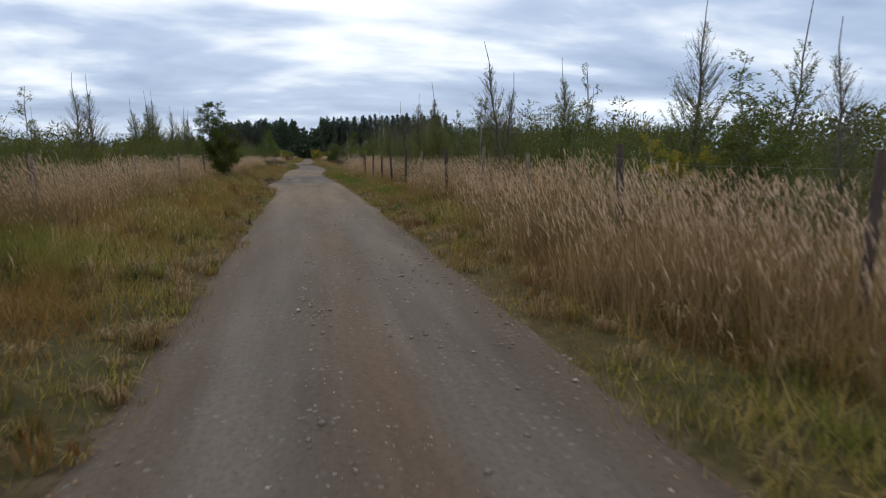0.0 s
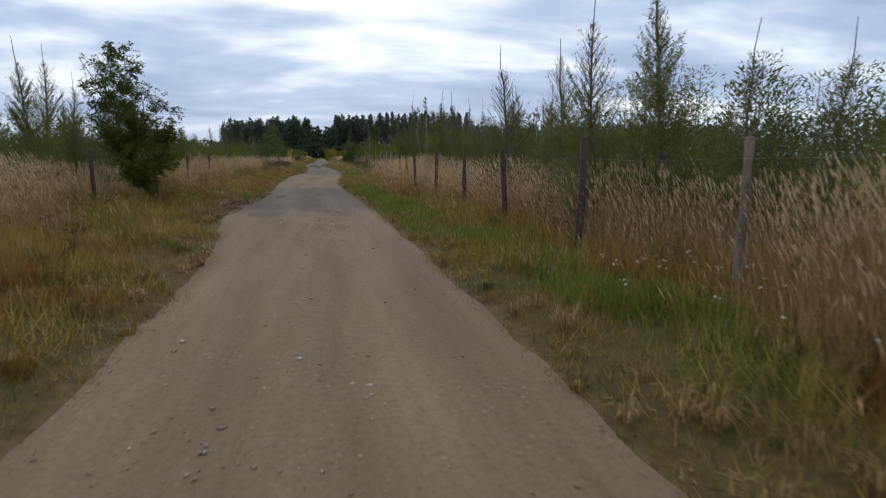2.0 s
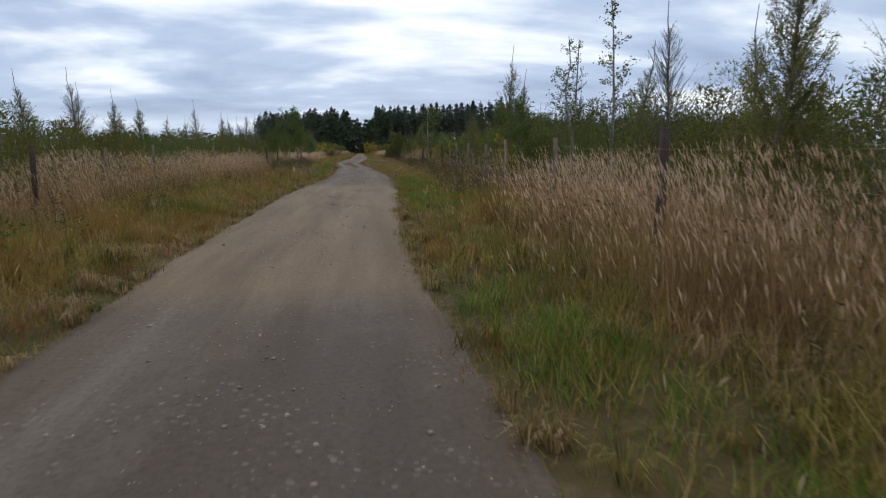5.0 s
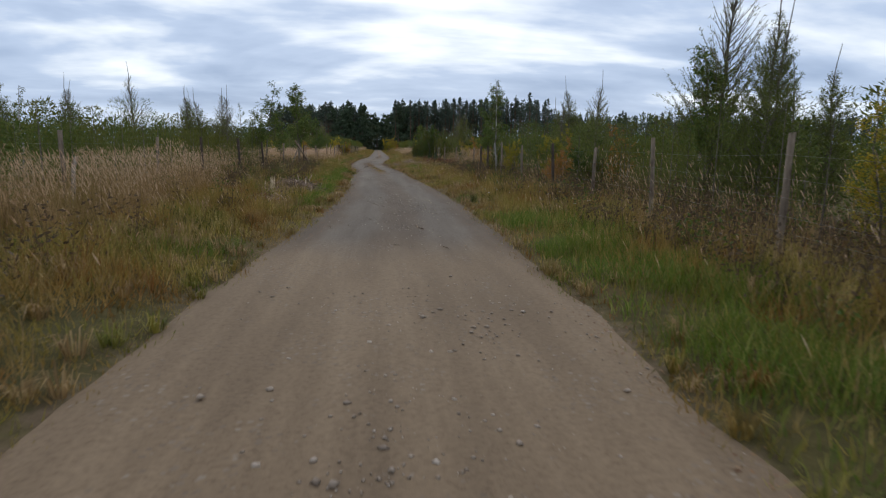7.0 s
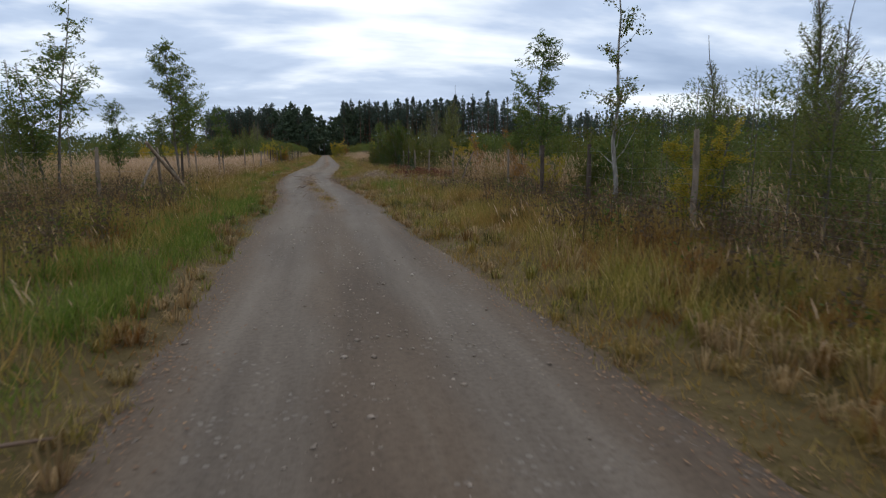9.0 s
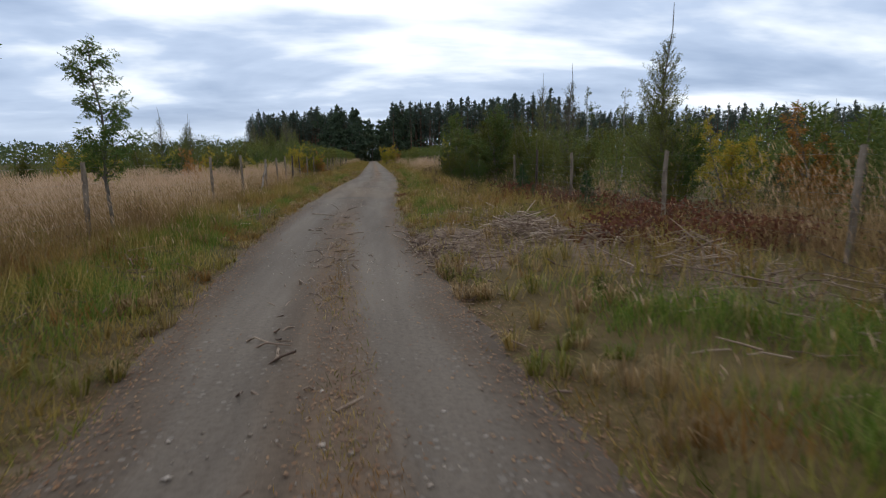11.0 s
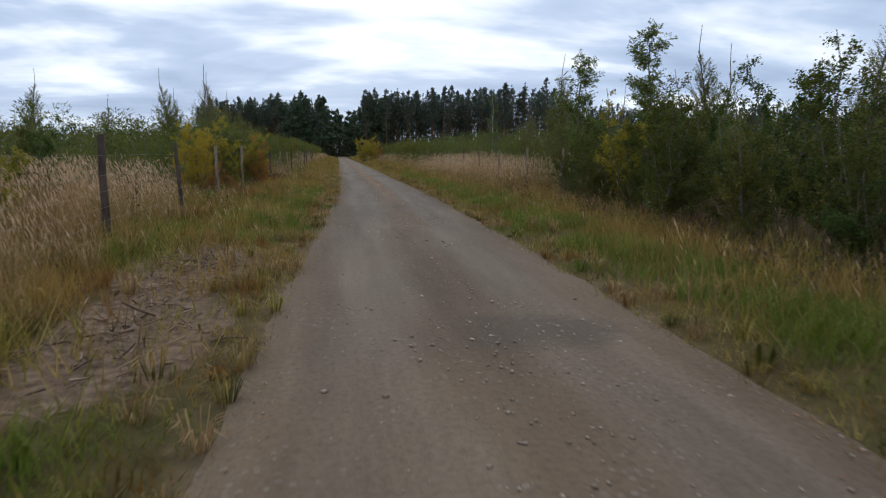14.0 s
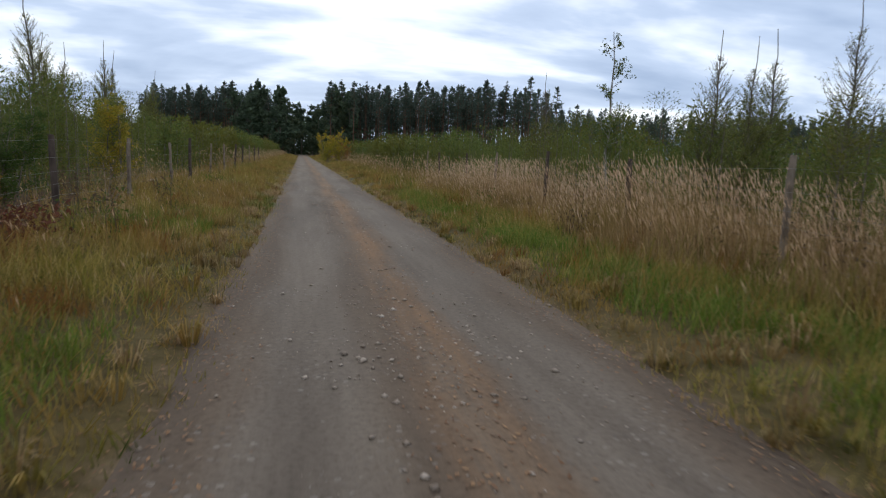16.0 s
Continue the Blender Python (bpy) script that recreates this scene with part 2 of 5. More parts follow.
def ground_material():
    m, n, l, b = material("meadow_soil", 0.95, 0.1)
    geo = n.new("ShaderNodeNewGeometry")
    p = geo.outputs["Position"]
    big = noise_of(n, l, p, 0.09, 4)
    fine = noise_of(n, l, p, 6.0, 6, 0.7)
    col = ramp_of(n, l, big, ((0.38, (0.06, 0.06, 0.015)), (0.5, (0.1, 0.075, 0.025)), (0.62, (0.14, 0.095, 0.036))))
    col2 = ramp_of(n, l, fine, ((0.32, (0.03, 0.021, 0.011)), (0.66, (0.13, 0.09, 0.038))))
    col = mix_of(n, l, 0.5, col, col2)
    # bare gravelly soil beside the road, by the distance from its edge
    uv = n.new("ShaderNodeUVMap")
    uv.uv_map = "UVMap"
    sp = n.new("ShaderNodeSeparateXYZ")
    l.new(uv.outputs[0], sp.inputs[0])
    e = mth(n, l, "ADD", sp.outputs[0], mth(n, l, "MULTIPLY", mth(n, l, "SUBTRACT", noise_of(n, l, p, 2.2, 4, 0.7), 0.5), 1.3))
    k = n.new("ShaderNodeMapRange")
    k.inputs["From Min"].default_value, k.inputs["From Max"].default_value = -0.2, 0.2
    k.inputs["To Min"].default_value, k.inputs["To Max"].default_value = 0.9, 0.0
    l.new(e, k.inputs["Value"])
    soil = ramp_of(n, l, fine, ((0.3, (0.085, 0.055, 0.033)), (0.7, (0.2, 0.142, 0.092))))
    # trampled bare patches
    uv2 = n.new("ShaderNodeUVMap")
    uv2.uv_map = "Bare"
    sp2 = n.new("ShaderNodeSeparateXYZ")
    l.new(uv2.outputs[0], sp2.inputs[0])
    k2 = n.new("ShaderNodeMapRange")
    k2.inputs["From Min"].default_value, k2.inputs["From Max"].default_value = 0.35, 0.6
    l.new(mth(n, l, "ADD", sp2.outputs[0], mth(n, l, "MULTIPLY", mth(n, l, "SUBTRACT", noise_of(n, l, p, 3.0, 5, 0.7), 0.5), 0.9)), k2.inputs["Value"])
    turned = ramp_of(n, l, noise_of(n, l, p, 9.0, 5, 0.75), ((0.32, (0.06, 0.038, 0.024)), (0.5, (0.15, 0.1, 0.065)), (0.68, (0.27, 0.19, 0.13))))
    col = mix_of(n, l, k2.outputs[0], col, turned)
    # dark brown leaf litter, with the shade under the shrubs put into its colour
    leafy = ramp_of(n, l, noise_of(n, l, p, 12.0, 5, 0.75), ((0.32, (0.03, 0.019, 0.012)), (0.5, (0.07, 0.042, 0.025)), (0.68, (0.14, 0.08, 0.045))))
    col = mix_of(n, l, sp2.outputs[1], col, leafy)
    l.new(mix_of(n, l, k.outputs[0], col, soil), b.inputs["Base Color"])
    bump_of(n, l, b, fine, 0.05)
    return m


def road_material():
    """Compacted gravel: paler wheel tracks, a rusty middle, scattered stone chips and damp patches."""
    m, n, l, b = material("gravel_road", 0.92, 0.15)
    uv = n.new("ShaderNodeUVMap")
    uv.uv_map = "UVMap"
    sp = n.new("ShaderNodeSeparateXYZ")
    l.new(uv.outputs[0], sp.inputs[0])
    u = sp.outputs[0]
    p = n.new("ShaderNodeNewGeometry").outputs["Position"]
    mp = n.new("ShaderNodeMapping")
    mp.inputs["Scale"].default_value = (1.0, 0.09, 1.0)
    l.new(p, mp.inputs[0])
    wob = mth(n, l, "MULTIPLY", mth(n, l, "SUBTRACT", noise_of(n, l, p, 0.25, 2), 0.5), 0.5)
    uu = mth(n, l, "ADD", u, wob)
    track = mth(n, l, "ABSOLUTE", mth(n, l, "SUBTRACT", mth(n, l, "ABSOLUTE", uu), 0.47))
    tk = n.new("ShaderNodeMapRange")
    tk.interpolation_type = "SMOOTHSTEP"
    tk.inputs["From Min"].default_value, tk.inputs["From Max"].default_value = 0.12, 0.34
    tk.inputs["To Min"].default_value, tk.inputs["To Max"].default_value = 1.0, 0.0
    l.new(track, tk.inputs["Value"])
    streak = noise_of(n, l, mp.outputs[0], 1.6, 6, 0.65)
    patch = noise_of(n, l, p, 0.16, 4, 0.6)
    fine = noise_of(n, l, p, 22.0, 5, 0.75)
    dust = ramp_of(n, l, streak, ((0.3, (0.134, 0.092, 0.057)), (0.5, (0.182, 0.126, 0.078)), (0.72, (0.23, 0.162, 0.102))))
    rust = ramp_of(n, l, streak, ((0.3, (0.074, 0.052, 0.036)), (0.55, (0.116, 0.083, 0.057)), (0.75, (0.147, 0.114, 0.083))))
    grey = ramp_of(n, l, streak, ((0.3, (0.097, 0.076, 0.058)), (0.7, (0.174, 0.14, 0.109))))
    base = mix_of(n, l, mth(n, l, "MULTIPLY", tk.outputs[0], 0.8), rust, grey)
    # sandy stretches of the road, by the metre
    sand = ((0, 0.15), (18, 0.45), (24, 0.95), (34, 0.85), (37, 0.1), (47, 0.1), (49, 0.8), (53, 0.75), (66, 0.9), (70, 0.2), (80, 0.1), (117, 0.1), (125, 0.35), (140, 0.3), (150, 0.1), (199, 0.3))
    along_y = mth(n, l, "DIVIDE", sp.outputs[1], 200.0, True)
    sandy = ramp_of(n, l, along_y, [(y / 200, (v, v, v)) for y, v in sand])
    pf = n.new("ShaderNodeMapRange")
    pf.inputs["From Min"].default_value, pf.inputs["From Max"].default_value = 0.5, 1.0
    l.new(mth(n, l, "ADD", sandy, mth(n, l, "MULTIPLY", patch, 0.6)), pf.inputs["Value"])
    base = mix_of(n, l, pf.outputs[0], base, dust)
    # rust-brown middle further on, and damp dark hollows
    mid_u = n.new("ShaderNodeMapRange")
    mid_u.interpolation_type = "SMOOTHSTEP"
    mid_u.inputs["From Min"].default_value, mid_u.inputs["From Max"].default_value = 0.06, 0.24
    mid_u.inputs["To Min"].default_value, mid_u.inputs["To Max"].default_value = 0.85, 0.0
    l.new(mth(n, l, "ABSOLUTE", mth(n, l, "SUBTRACT", mth(n, l, "ADD", u, mth(n, l, "MULTIPLY", wob, 0.5)), 0.08)), mid_u.inputs["Value"])
    mid_y = ramp_of(n, l, along_y, [(y / 200, (v, v, v)) for y, v in ((0, 0.35), (12, 0.3), (22, 0.0), (92, 0.0), (97, 0.35), (116, 0.35), (122, 0.0), (146, 0.1), (153, 1.0), (199, 1.0))])
    mk = n.new("ShaderNodeMapRange")
    mk.inputs["From Min"].default_value, mk.inputs["From Max"].default_value = 0.36, 0.58
    l.new(noise_of(n, l, mp.outputs[0], 2.2, 5, 0.7), mk.inputs["Value"])
    base = mix_of(n, l, mth(n, l, "MULTIPLY", mth(n, l, "MULTIPLY", mid_u.outputs[0], mid_y), mk.outputs[0]), base, (0.2, 0.115, 0.06))
    xyz = n.new("ShaderNodeSeparateXYZ")
    l.new(p, xyz.inputs[0])
    for sx, sy, rx, ry in ((-1.15, 34.4, 0.5, 0.9), (-1.35, 36.9, 0.7, 1.5), (0.15, 133.4, 0.9, 0.6), (0.3, 44.5, 1.2, 3.0), (-0.9, 124.6, 0.8, 0.9)):
        d2 = mth(n, l, "ADD", mth(n, l, "POWER", mth(n, l, "ABSOLUTE", mth(n, l, "DIVIDE", mth(n, l, "SUBTRACT", xyz.outputs[0], sx), rx)), 2.0), mth(n, l, "POWER", mth(n, l, "ABSOLUTE", mth(n, l, "DIVIDE", mth(n, l, "SUBTRACT", xyz.outputs[1], sy), ry)), 2.0))
        damp = n.new("ShaderNodeMapRange")
        damp.inputs["From Min"].default_value, damp.inputs["From Max"].default_value = 0.3, 1.1
        damp.inputs["To Min"].default_value, damp.inputs["To Max"].default_value = 0.7, 0.0
        l.new(mth(n, l, "ADD", d2, mth(n, l, "MULTIPLY", mth(n, l, "SUBTRACT", noise_of(n, l, p, 2.5, 5, 0.7), 0.5), 2.2)), damp.inputs["Value"])
        base = mix_of(n, l, damp.outputs[0], base, (0.085, 0.065, 0.05))
    grain = ramp_of(n, l, fine, ((0.3, (0.74, 0.72, 0.7)), (0.5, (1, 1, 1)), (0.7, (1.15, 1.14, 1.12))))
    base = mix_of(n, l, 1.0, base, grain, "MULTIPLY")
    vo = n.new("ShaderNodeTexVoronoi")
    vo.inputs["Scale"].default_value = 17
    l.new(p, vo.inputs["Vector"])
    vo2 = n.new("ShaderNodeTexVoronoi")
    vo2.inputs["Scale"].default_value = 17
    l.new(p, vo2.inputs["Vector"])
    chips = mth(n, l, "MULTIPLY", mth(n, l, "LESS_THAN", vo.outputs["Distance"], 0.33), mth(n, l, "GREATER_THAN", noise_of(n, l, p, 1.1, 5, 0.7), 0.53))
    sepc = n.new("ShaderNodeSeparateColor")
    l.new(vo2.outputs["Color"], sepc.inputs[0])
    stone = ramp_of(n, l, sepc.outputs[0], ((0.0, (0.085, 0.07, 0.058)), (0.6, (0.18, 0.145, 0.118)), (1.0, (0.3, 0.26, 0.22))))
    base = mix_of(n, l, mth(n, l, "MULTIPLY", chips, 0.35), base, stone)
    l.new(base, b.inputs["Base Color"])
    h = mth(n, l, "ADD", mth(n, l, "MULTIPLY", fine, 0.6), mth(n, l, "MULTIPLY", chips, 0.5))
    bump_of(n, l, b, h, 0.007)
    return m


def stone_material():
    m, n, l, b = material("loose_stone", 0.85, 0.25)
    geo = n.new("ShaderNodeNewGeometry")
    l.new(ramp_of(n, l, geo.outputs["Random Per Island"], ((0.0, (0.2, 0.152, 0.112)), (0.55, (0.29, 0.228, 0.172)), (0.92, (0.4, 0.325, 0.255)), (1.0, (0.5, 0.42, 0.34)))), b.inputs["Base Color"])
    return m


M_GROUND, M_ROAD, M_STONE = ground_material(), road_material(), stone_material()


# ---- mesh helpers ----
class Soup:
    """Gathers many small pieces as arrays and makes one mesh of them."""

    def __init__(self):
        self.v, self.f, self.m, self.n = [], [], [], 0

    def add(self, verts, faces, mat=0):
        verts, faces = np.asarray(verts, float), np.asarray(faces, int)
        self.v.append(verts)
        self.f.append((faces + self.n, mat))
        self.n += len(verts)

    def mesh(self, name, mats, smooth=False):
        me = bpy.data.meshes.new(name)
        v = np.concatenate(self.v)
        counts = np.concatenate([np.full(len(f), f.shape[1]) for f, _ in self.f])
        idx = np.concatenate([f.ravel() for f, _ in self.f])
        mi = np.concatenate([np.full(len(f), m) for f, m in self.f])
        me.vertices.add(len(v))
        me.vertices.foreach_set("co", v.astype(np.float32).ravel())
        me.loops.add(len(idx))
        me.loops.foreach_set("vertex_index", idx.astype(np.int32))
        me.polygons.add(len(counts))
        me.polygons.foreach_set("loop_start", (np.cumsum(counts) - counts).astype(np.int32))
        me.polygons.foreach_set("material_index", mi.astype(np.int32))
        if smooth:
            me.polygons.foreach_set("use_smooth", np.ones(len(counts), bool))
        for m in mats:
            me.materials.append(m)
        me.update(calc_edges=True)
        return me


def tube(soup, pts, radii, sides=6, mat=0, cap=True):
    """A tapered round stem along a line of points."""
    pts = np.asarray(pts, float)
    rings = []
    for i, p in enumerate(pts):
        d = pts[min(i + 1, len(pts) - 1)] - pts[max(i - 1, 0)]
        d = d / (np.linalg.norm(d) + 1e-9)
        a = np.cross(d, (0.31, 0.95, 0.05) if abs(d[1]) < 0.9 else (1, 0, 0))
        a /= np.linalg.norm(a)
        b = np.cross(d, a)
        ang = np.arange(sides) * 2 * np.pi / sides
        rings.append(p + radii[i] * (np.cos(ang)[:, None] * a + np.sin(ang)[:, None] * b))
    k = np.arange(sides)
    k2 = (k + 1) % sides
    quads = np.concatenate([np.stack([i * sides + k, i * sides + k2, (i + 1) * sides + k2, (i + 1) * sides + k], -1) for i in range(len(pts) - 1)])
    soup.add(np.concatenate(rings), quads, mat)
    if cap:
        top = np.concatenate([rings[-1], pts[-1:]])
        soup.add(top, np.stack([k, k2, np.full(sides, sides)], -1), mat)


def leaves(soup, rng, centres, size, mat=0, long=1.6, droop=0.0, dirs=None, simple=False):
    """Small pointed leaves (folded quads) at the given points."""
    c = np.asarray(centres, float)
    n = len(c)
    d = rng.normal(size=(n, 3)) if dirs is None else np.asarray(dirs) + 0.5 * rng.normal(size=(n, 3))
    d[:, 2] -= droop
    d /= np.linalg.norm(d, axis=1)[:, None]
    s = np.cross(d, rng.normal(size=(n, 3)))
    s /= np.linalg.norm(s, axis=1)[:, None] + 1e-9
    z = (np.asarray(size) * rng.uniform(0.65, 1.3, n))[:, None]
    if simple:
        v = np.stack([c - 0.5 * z * s, c + 0.5 * z * s, c + long * z * d], 1).reshape(-1, 3)
        soup.add(v, (np.arange(n)[:, None] * 3 + np.arange(3)), mat)
        return
    v = np.stack([c, c + 0.5 * long * z * d + 0.5 * z * s, c + long * z * d, c + 0.5 * long * z * d - 0.5 * z * s], 1).reshape(-1, 3)
    soup.add(v, (np.arange(n)[:, None] * 4 + np.arange(4)), mat)


def thing(name, label, category, group="", kind=""):
    return tagged(new(name), label, category, group, kind)


def child(name, me, parent, label=""):
    ob = new(name, me)
    ob.parent = parent
    if label:
        ob["label"] = label
    return ob


def stuff(name, me, label, category):
    return tagged(new(name, me), label, category, kind="stuff")


# ---- plan: the road's middle and half width along y, and the ground ----
ROAD_Y = (-30, 0, 27, 40, 48, 57, 66, 75, 83, 90, 97, 106, 114, 122, 130, 138, 147, 160, 230, 430)
ROAD_X = (0.4, 0.42, 0.4, 0.15, -0.05, 0.42, 0.75, 1.1, 1.1, 0.75, 0.15, -0.65, -1.1, -0.85, -0.55, -0.25, 0.15, 0.3, 0.4, 0.4)


def narrowed(y):
    """How far the grass has crept in over the road's right-hand edge."""
    return np.interp(y, (0, 25, 40, 60, 80, 100, 118, 150, 170), (0.12, 0.1, 0.1, 0.0, -0.05, 0.02, 0.0, 0.0, 0.1))


def sway(y):
    """How far the middle stretch of the lane, with all that stands along it, lies to the left of the rest."""
    k, m = np.clip((np.asarray(y, float) - 38) / 16, 0, 1), np.clip((np.asarray(y, float) - 88) / 12, 0, 1)
    return -0.55 * k * k * (3 - 2 * k) * (1 - m * m * (3 - 2 * m))


def road_x(y):
    y = np.asarray(y, float)
    return sway(y) - 0.5 * narrowed(y) + sum(np.interp(y + d, ROAD_Y, ROAD_X) for d in (-8, -5, -2, 0, 2, 5, 8)) / 7


def road_half(y):
    return -0.5 * narrowed(y) + np.interp(y, (0, 20, 35, 50, 65, 80, 97, 105, 115, 135, 150, 300), (1.6, 1.7, 1.65, 1.65, 1.8, 1.65, 1.48, 1.5, 1.55, 1.78, 1.7, 1.6))


def lay_by(y):
    """The widening on one side where the road has been driven out."""
    return 0.75 * np.exp(-(((np.asarray(y, float) - 35) / 5.0) ** 2)) + 0.3 * np.exp(-(((np.asarray(y, float) - 64) / 8.0) ** 2))


def wave(x, y, s, seed=0.0):
    """Smooth uneven field in about -1..1."""
    return (np.sin(x * s + 1.3 * np.sin(y * s * 0.7 + seed) + seed) + np.sin(y * s * 1.1 + 1.7 * np.sin(x * s * 0.8 - seed) + 2 * seed) + np.sin((x + y) * s * 0.63 + 3 * seed)) / 3


def edge_dist(x, y):
    """Metres outside the road's edge (negative: on it)."""
    off = np.asarray(x, float) - road_x(y)
    ragged = 0.13 * wave(np.asarray(x) * 0.3, y, 1.9, 0.6) + 0.07 * wave(x, y, 5.3, 2.1)
    right = off - road_half(y)
    left = -off - road_half(y) - lay_by(y)
    return np.where(off > 0, right, left) + ragged


def ground_z(x, y):
    e = edge_dist(x, y)
    out = np.clip(e, 0, 3)
    bank = 0.05 * np.clip(e / 0.6, 0, 1) + 0.02 * out
    return np.where(e < -0.05, -0.035, -0.035 + bank + (0.04 * wave(x, y, 0.9) + 0.06 * wave(x, y, 0.31, 1.0)) * np.clip(out, 0, 1))


# ---- ground and road ----
def grid_mesh(name, xs, ys, zfun, mat):
    gx, gy = np.meshgrid(xs, ys)
    v = np.stack([gx.ravel(), gy.ravel(), zfun(gx.ravel(), gy.ravel())], -1)
    nx = len(xs)
    i = (np.arange(len(ys) - 1)[:, None] * nx + np.arange(nx - 1)).ravel()
    s = Soup()
    s.add(v, np.stack([i, i + 1, i + nx + 1, i + nx], -1))
    return s.mesh(name, [mat], smooth=True)


# places where brushwood lies or the soil is turned: x, y, half widths
SOIL = ((-3.15, 80.2, 1.15, 2.9), (-3.25, 76.6, 0.8, 1.3), (1.6, 110.8, 1.2, 2.6), (3.3, 111.2, 1.5, 2.6), (5.0, 103.5, 1.0, 1.6), (2.3, 115.6, 1.2, 1.9), (-3.5, 137.0, 0.95, 2.1), (-3.3, 133.8, 0.85, 2.0))
TWIGGY = ((3.0, 124.5, 1.3, 3.2), (3.9, 108.6, 1.4, 3.8), (3.6, 118.0, 0.9, 2.6), (-3.6, 117.0, 0.8, 2.0), (-2.6, 37.5, 0.7, 1.8))


def shade_mould(x, y):
    """Where shrubs and dead weeds keep the grass down and leaf mould lies, their shade painted in with it, 0 to 1."""
    off = np.asarray(x, float) - road_x(y) - road_half(y)
    ragged = 0.5 * wave(x, y, 1.1, 0.4)
    under = np.clip((off - np.interp(y, (119, 122, 128, 132, 140, 144, 148), (3.4, 1.8, 1.9, 2.4, 2.2, 2.2, 2.8)) + ragged) / 0.5, 0, 1) * (np.abs(y - 133) < 15)
    weedy = 0.75 * np.clip((off - np.interp(y, (56, 60, 72, 96), (3.4, 2.6, 2.6, 4.0)) + ragged) / 0.6, 0, 1) * (np.abs(y - 76) < 20)
    off_l = road_x(y) - road_half(y) - np.asarray(x, float)
    rank = 0.8 * np.clip((off_l - 2.7 + ragged) / 0.5, 0, 1) * (np.abs(y - 158) < 8)
    edge = 0.9 * np.clip(1.3 - ((np.asarray(x, float) + 2.4) / 0.8) ** 2 - ((y - 37.6) / 2.6) ** 2 + ragged, 0, 1)
    return np.clip(np.maximum.reduce([under, weedy, rank, edge]) * np.clip((9.5 - off) / 1.5, 0, 1), 0, 1)


def grown(x, y):
    """How freely grass grows at a place: little where brushwood lies."""
    g = np.ones(len(x))
    for places, least in ((SOIL, 0.22), (TWIGGY, 0.45)):
        for bx, by, rx, ry in places:
            g = np.minimum(g, np.clip(((x - bx) / rx) ** 2 + ((y - by) / ry) ** 2 - 0.25 + 0.3 * wave(x, y, 3.3, 0.7), least, 1))
    return np.minimum(g, 1 - 0.8 * shade_mould(x, y))


far_out = np.geomspace(16, 3000, 22)
xs = np.concatenate([-far_out[::-1], np.arange(-15, 15.01, 0.3), far_out])
ys = np.concatenate([-np.geomspace(15, 3000, 14)[::-1], np.arange(-12, 240, 0.7), np.geomspace(242, 3500, 22)])
ground_me = grid_mesh("ground", xs, ys, ground_z, M_GROUND)
co = np.empty(len(ground_me.vertices) * 3, np.float32)
ground_me.vertices.foreach_get("co", co)
ids = np.empty(len(ground_me.loops), np.int32)
ground_me.loops.foreach_get("vertex_index", ids)
co = co.reshape(-1, 3)[ids]
ground_me.uv_layers.new(name="UVMap").data.foreach_set("uv", np.stack([np.clip(edge_dist(co[:, 0], co[:, 1]), -1, 6), co[:, 1]], -1).astype(np.float32).ravel())
bare_uv = ground_me.uv_layers.new(name="Bare")
bare_uv.data.foreach_set("uv", np.stack([1 - grown(co[:, 0], co[:, 1]), shade_mould(co[:, 0], co[:, 1])], -1).astype(np.float32).ravel())
tagged(new("ground", ground_me), "flat heath ground with dry grass litter and bare soil", "ground", kind="structure")


def build_road():
    ys = np.arange(-20, 420, 0.35)
    us = np.linspace(-1, 1, 25)
    hw, cx, lb = road_half(ys) + 0.05, road_x(ys), lay_by(ys)
    jag = 0.03 * wave(ys * 0 + 3, ys, 2.3, 0.4) + 0.04 * wave(ys * 0 + 9, ys, 6.1, 1.4)
    jag2 = 0.03 * wave(ys * 0 - 3, ys, 2.1, 2.4) + 0.04 * wave(ys * 0 - 9, ys, 5.7, 0.2)
    w = np.where(us[None] < 0, us[None] * (hw + lb + jag)[:, None], us[None] * (hw + jag2)[:, None])
    x = cx[:, None] + w
    y = np.repeat(ys[:, None], len(us), 1)
    a = np.abs(us)[None]
    # two worn wheel tracks, a slightly raised middle, edges that run out into the verge
    z = 0.012 - 0.022 * np.exp(-(((a - 0.47) / 0.17) ** 2)) - 0.045 * np.clip((a - 0.86) / 0.14, 0, 1) + 0.008 * wave(x, y, 2.7, 0.3) + 0.005 * wave(x, y, 7.0, 1.0)
    v = np.stack([x.ravel(), y.ravel(), z.ravel()], -1)
    nx = len(us)
    i = (np.arange(len(ys) - 1)[:, None] * nx + np.arange(nx - 1)).ravel()
    s = Soup()
    f = np.stack([i, i + 1, i + nx + 1, i + nx], -1)
    s.add(v, f)
    me = s.mesh("road", [M_ROAD], smooth=True)
    uvl = me.uv_layers.new(name="UVMap")
    uu = np.stack([np.repeat(us[None], len(ys), 0).ravel(), y.ravel()], -1)[f.ravel()]
    uvl.data.foreach_set("uv", uu.astype(np.float32).ravel())
    tagged(new("road", me), "single-lane gravel road with two worn wheel tracks", "road", kind="structure")


build_road()


def road_z(x, y):
    u = np.abs((x - road_x(y)) / (road_half(y) + 0.05))
    return 0.012 - 0.022 * np.exp(-(((u - 0.47) / 0.17) ** 2)) - 0.045 * np.clip((u - 0.86) / 0.14, 0, 1)


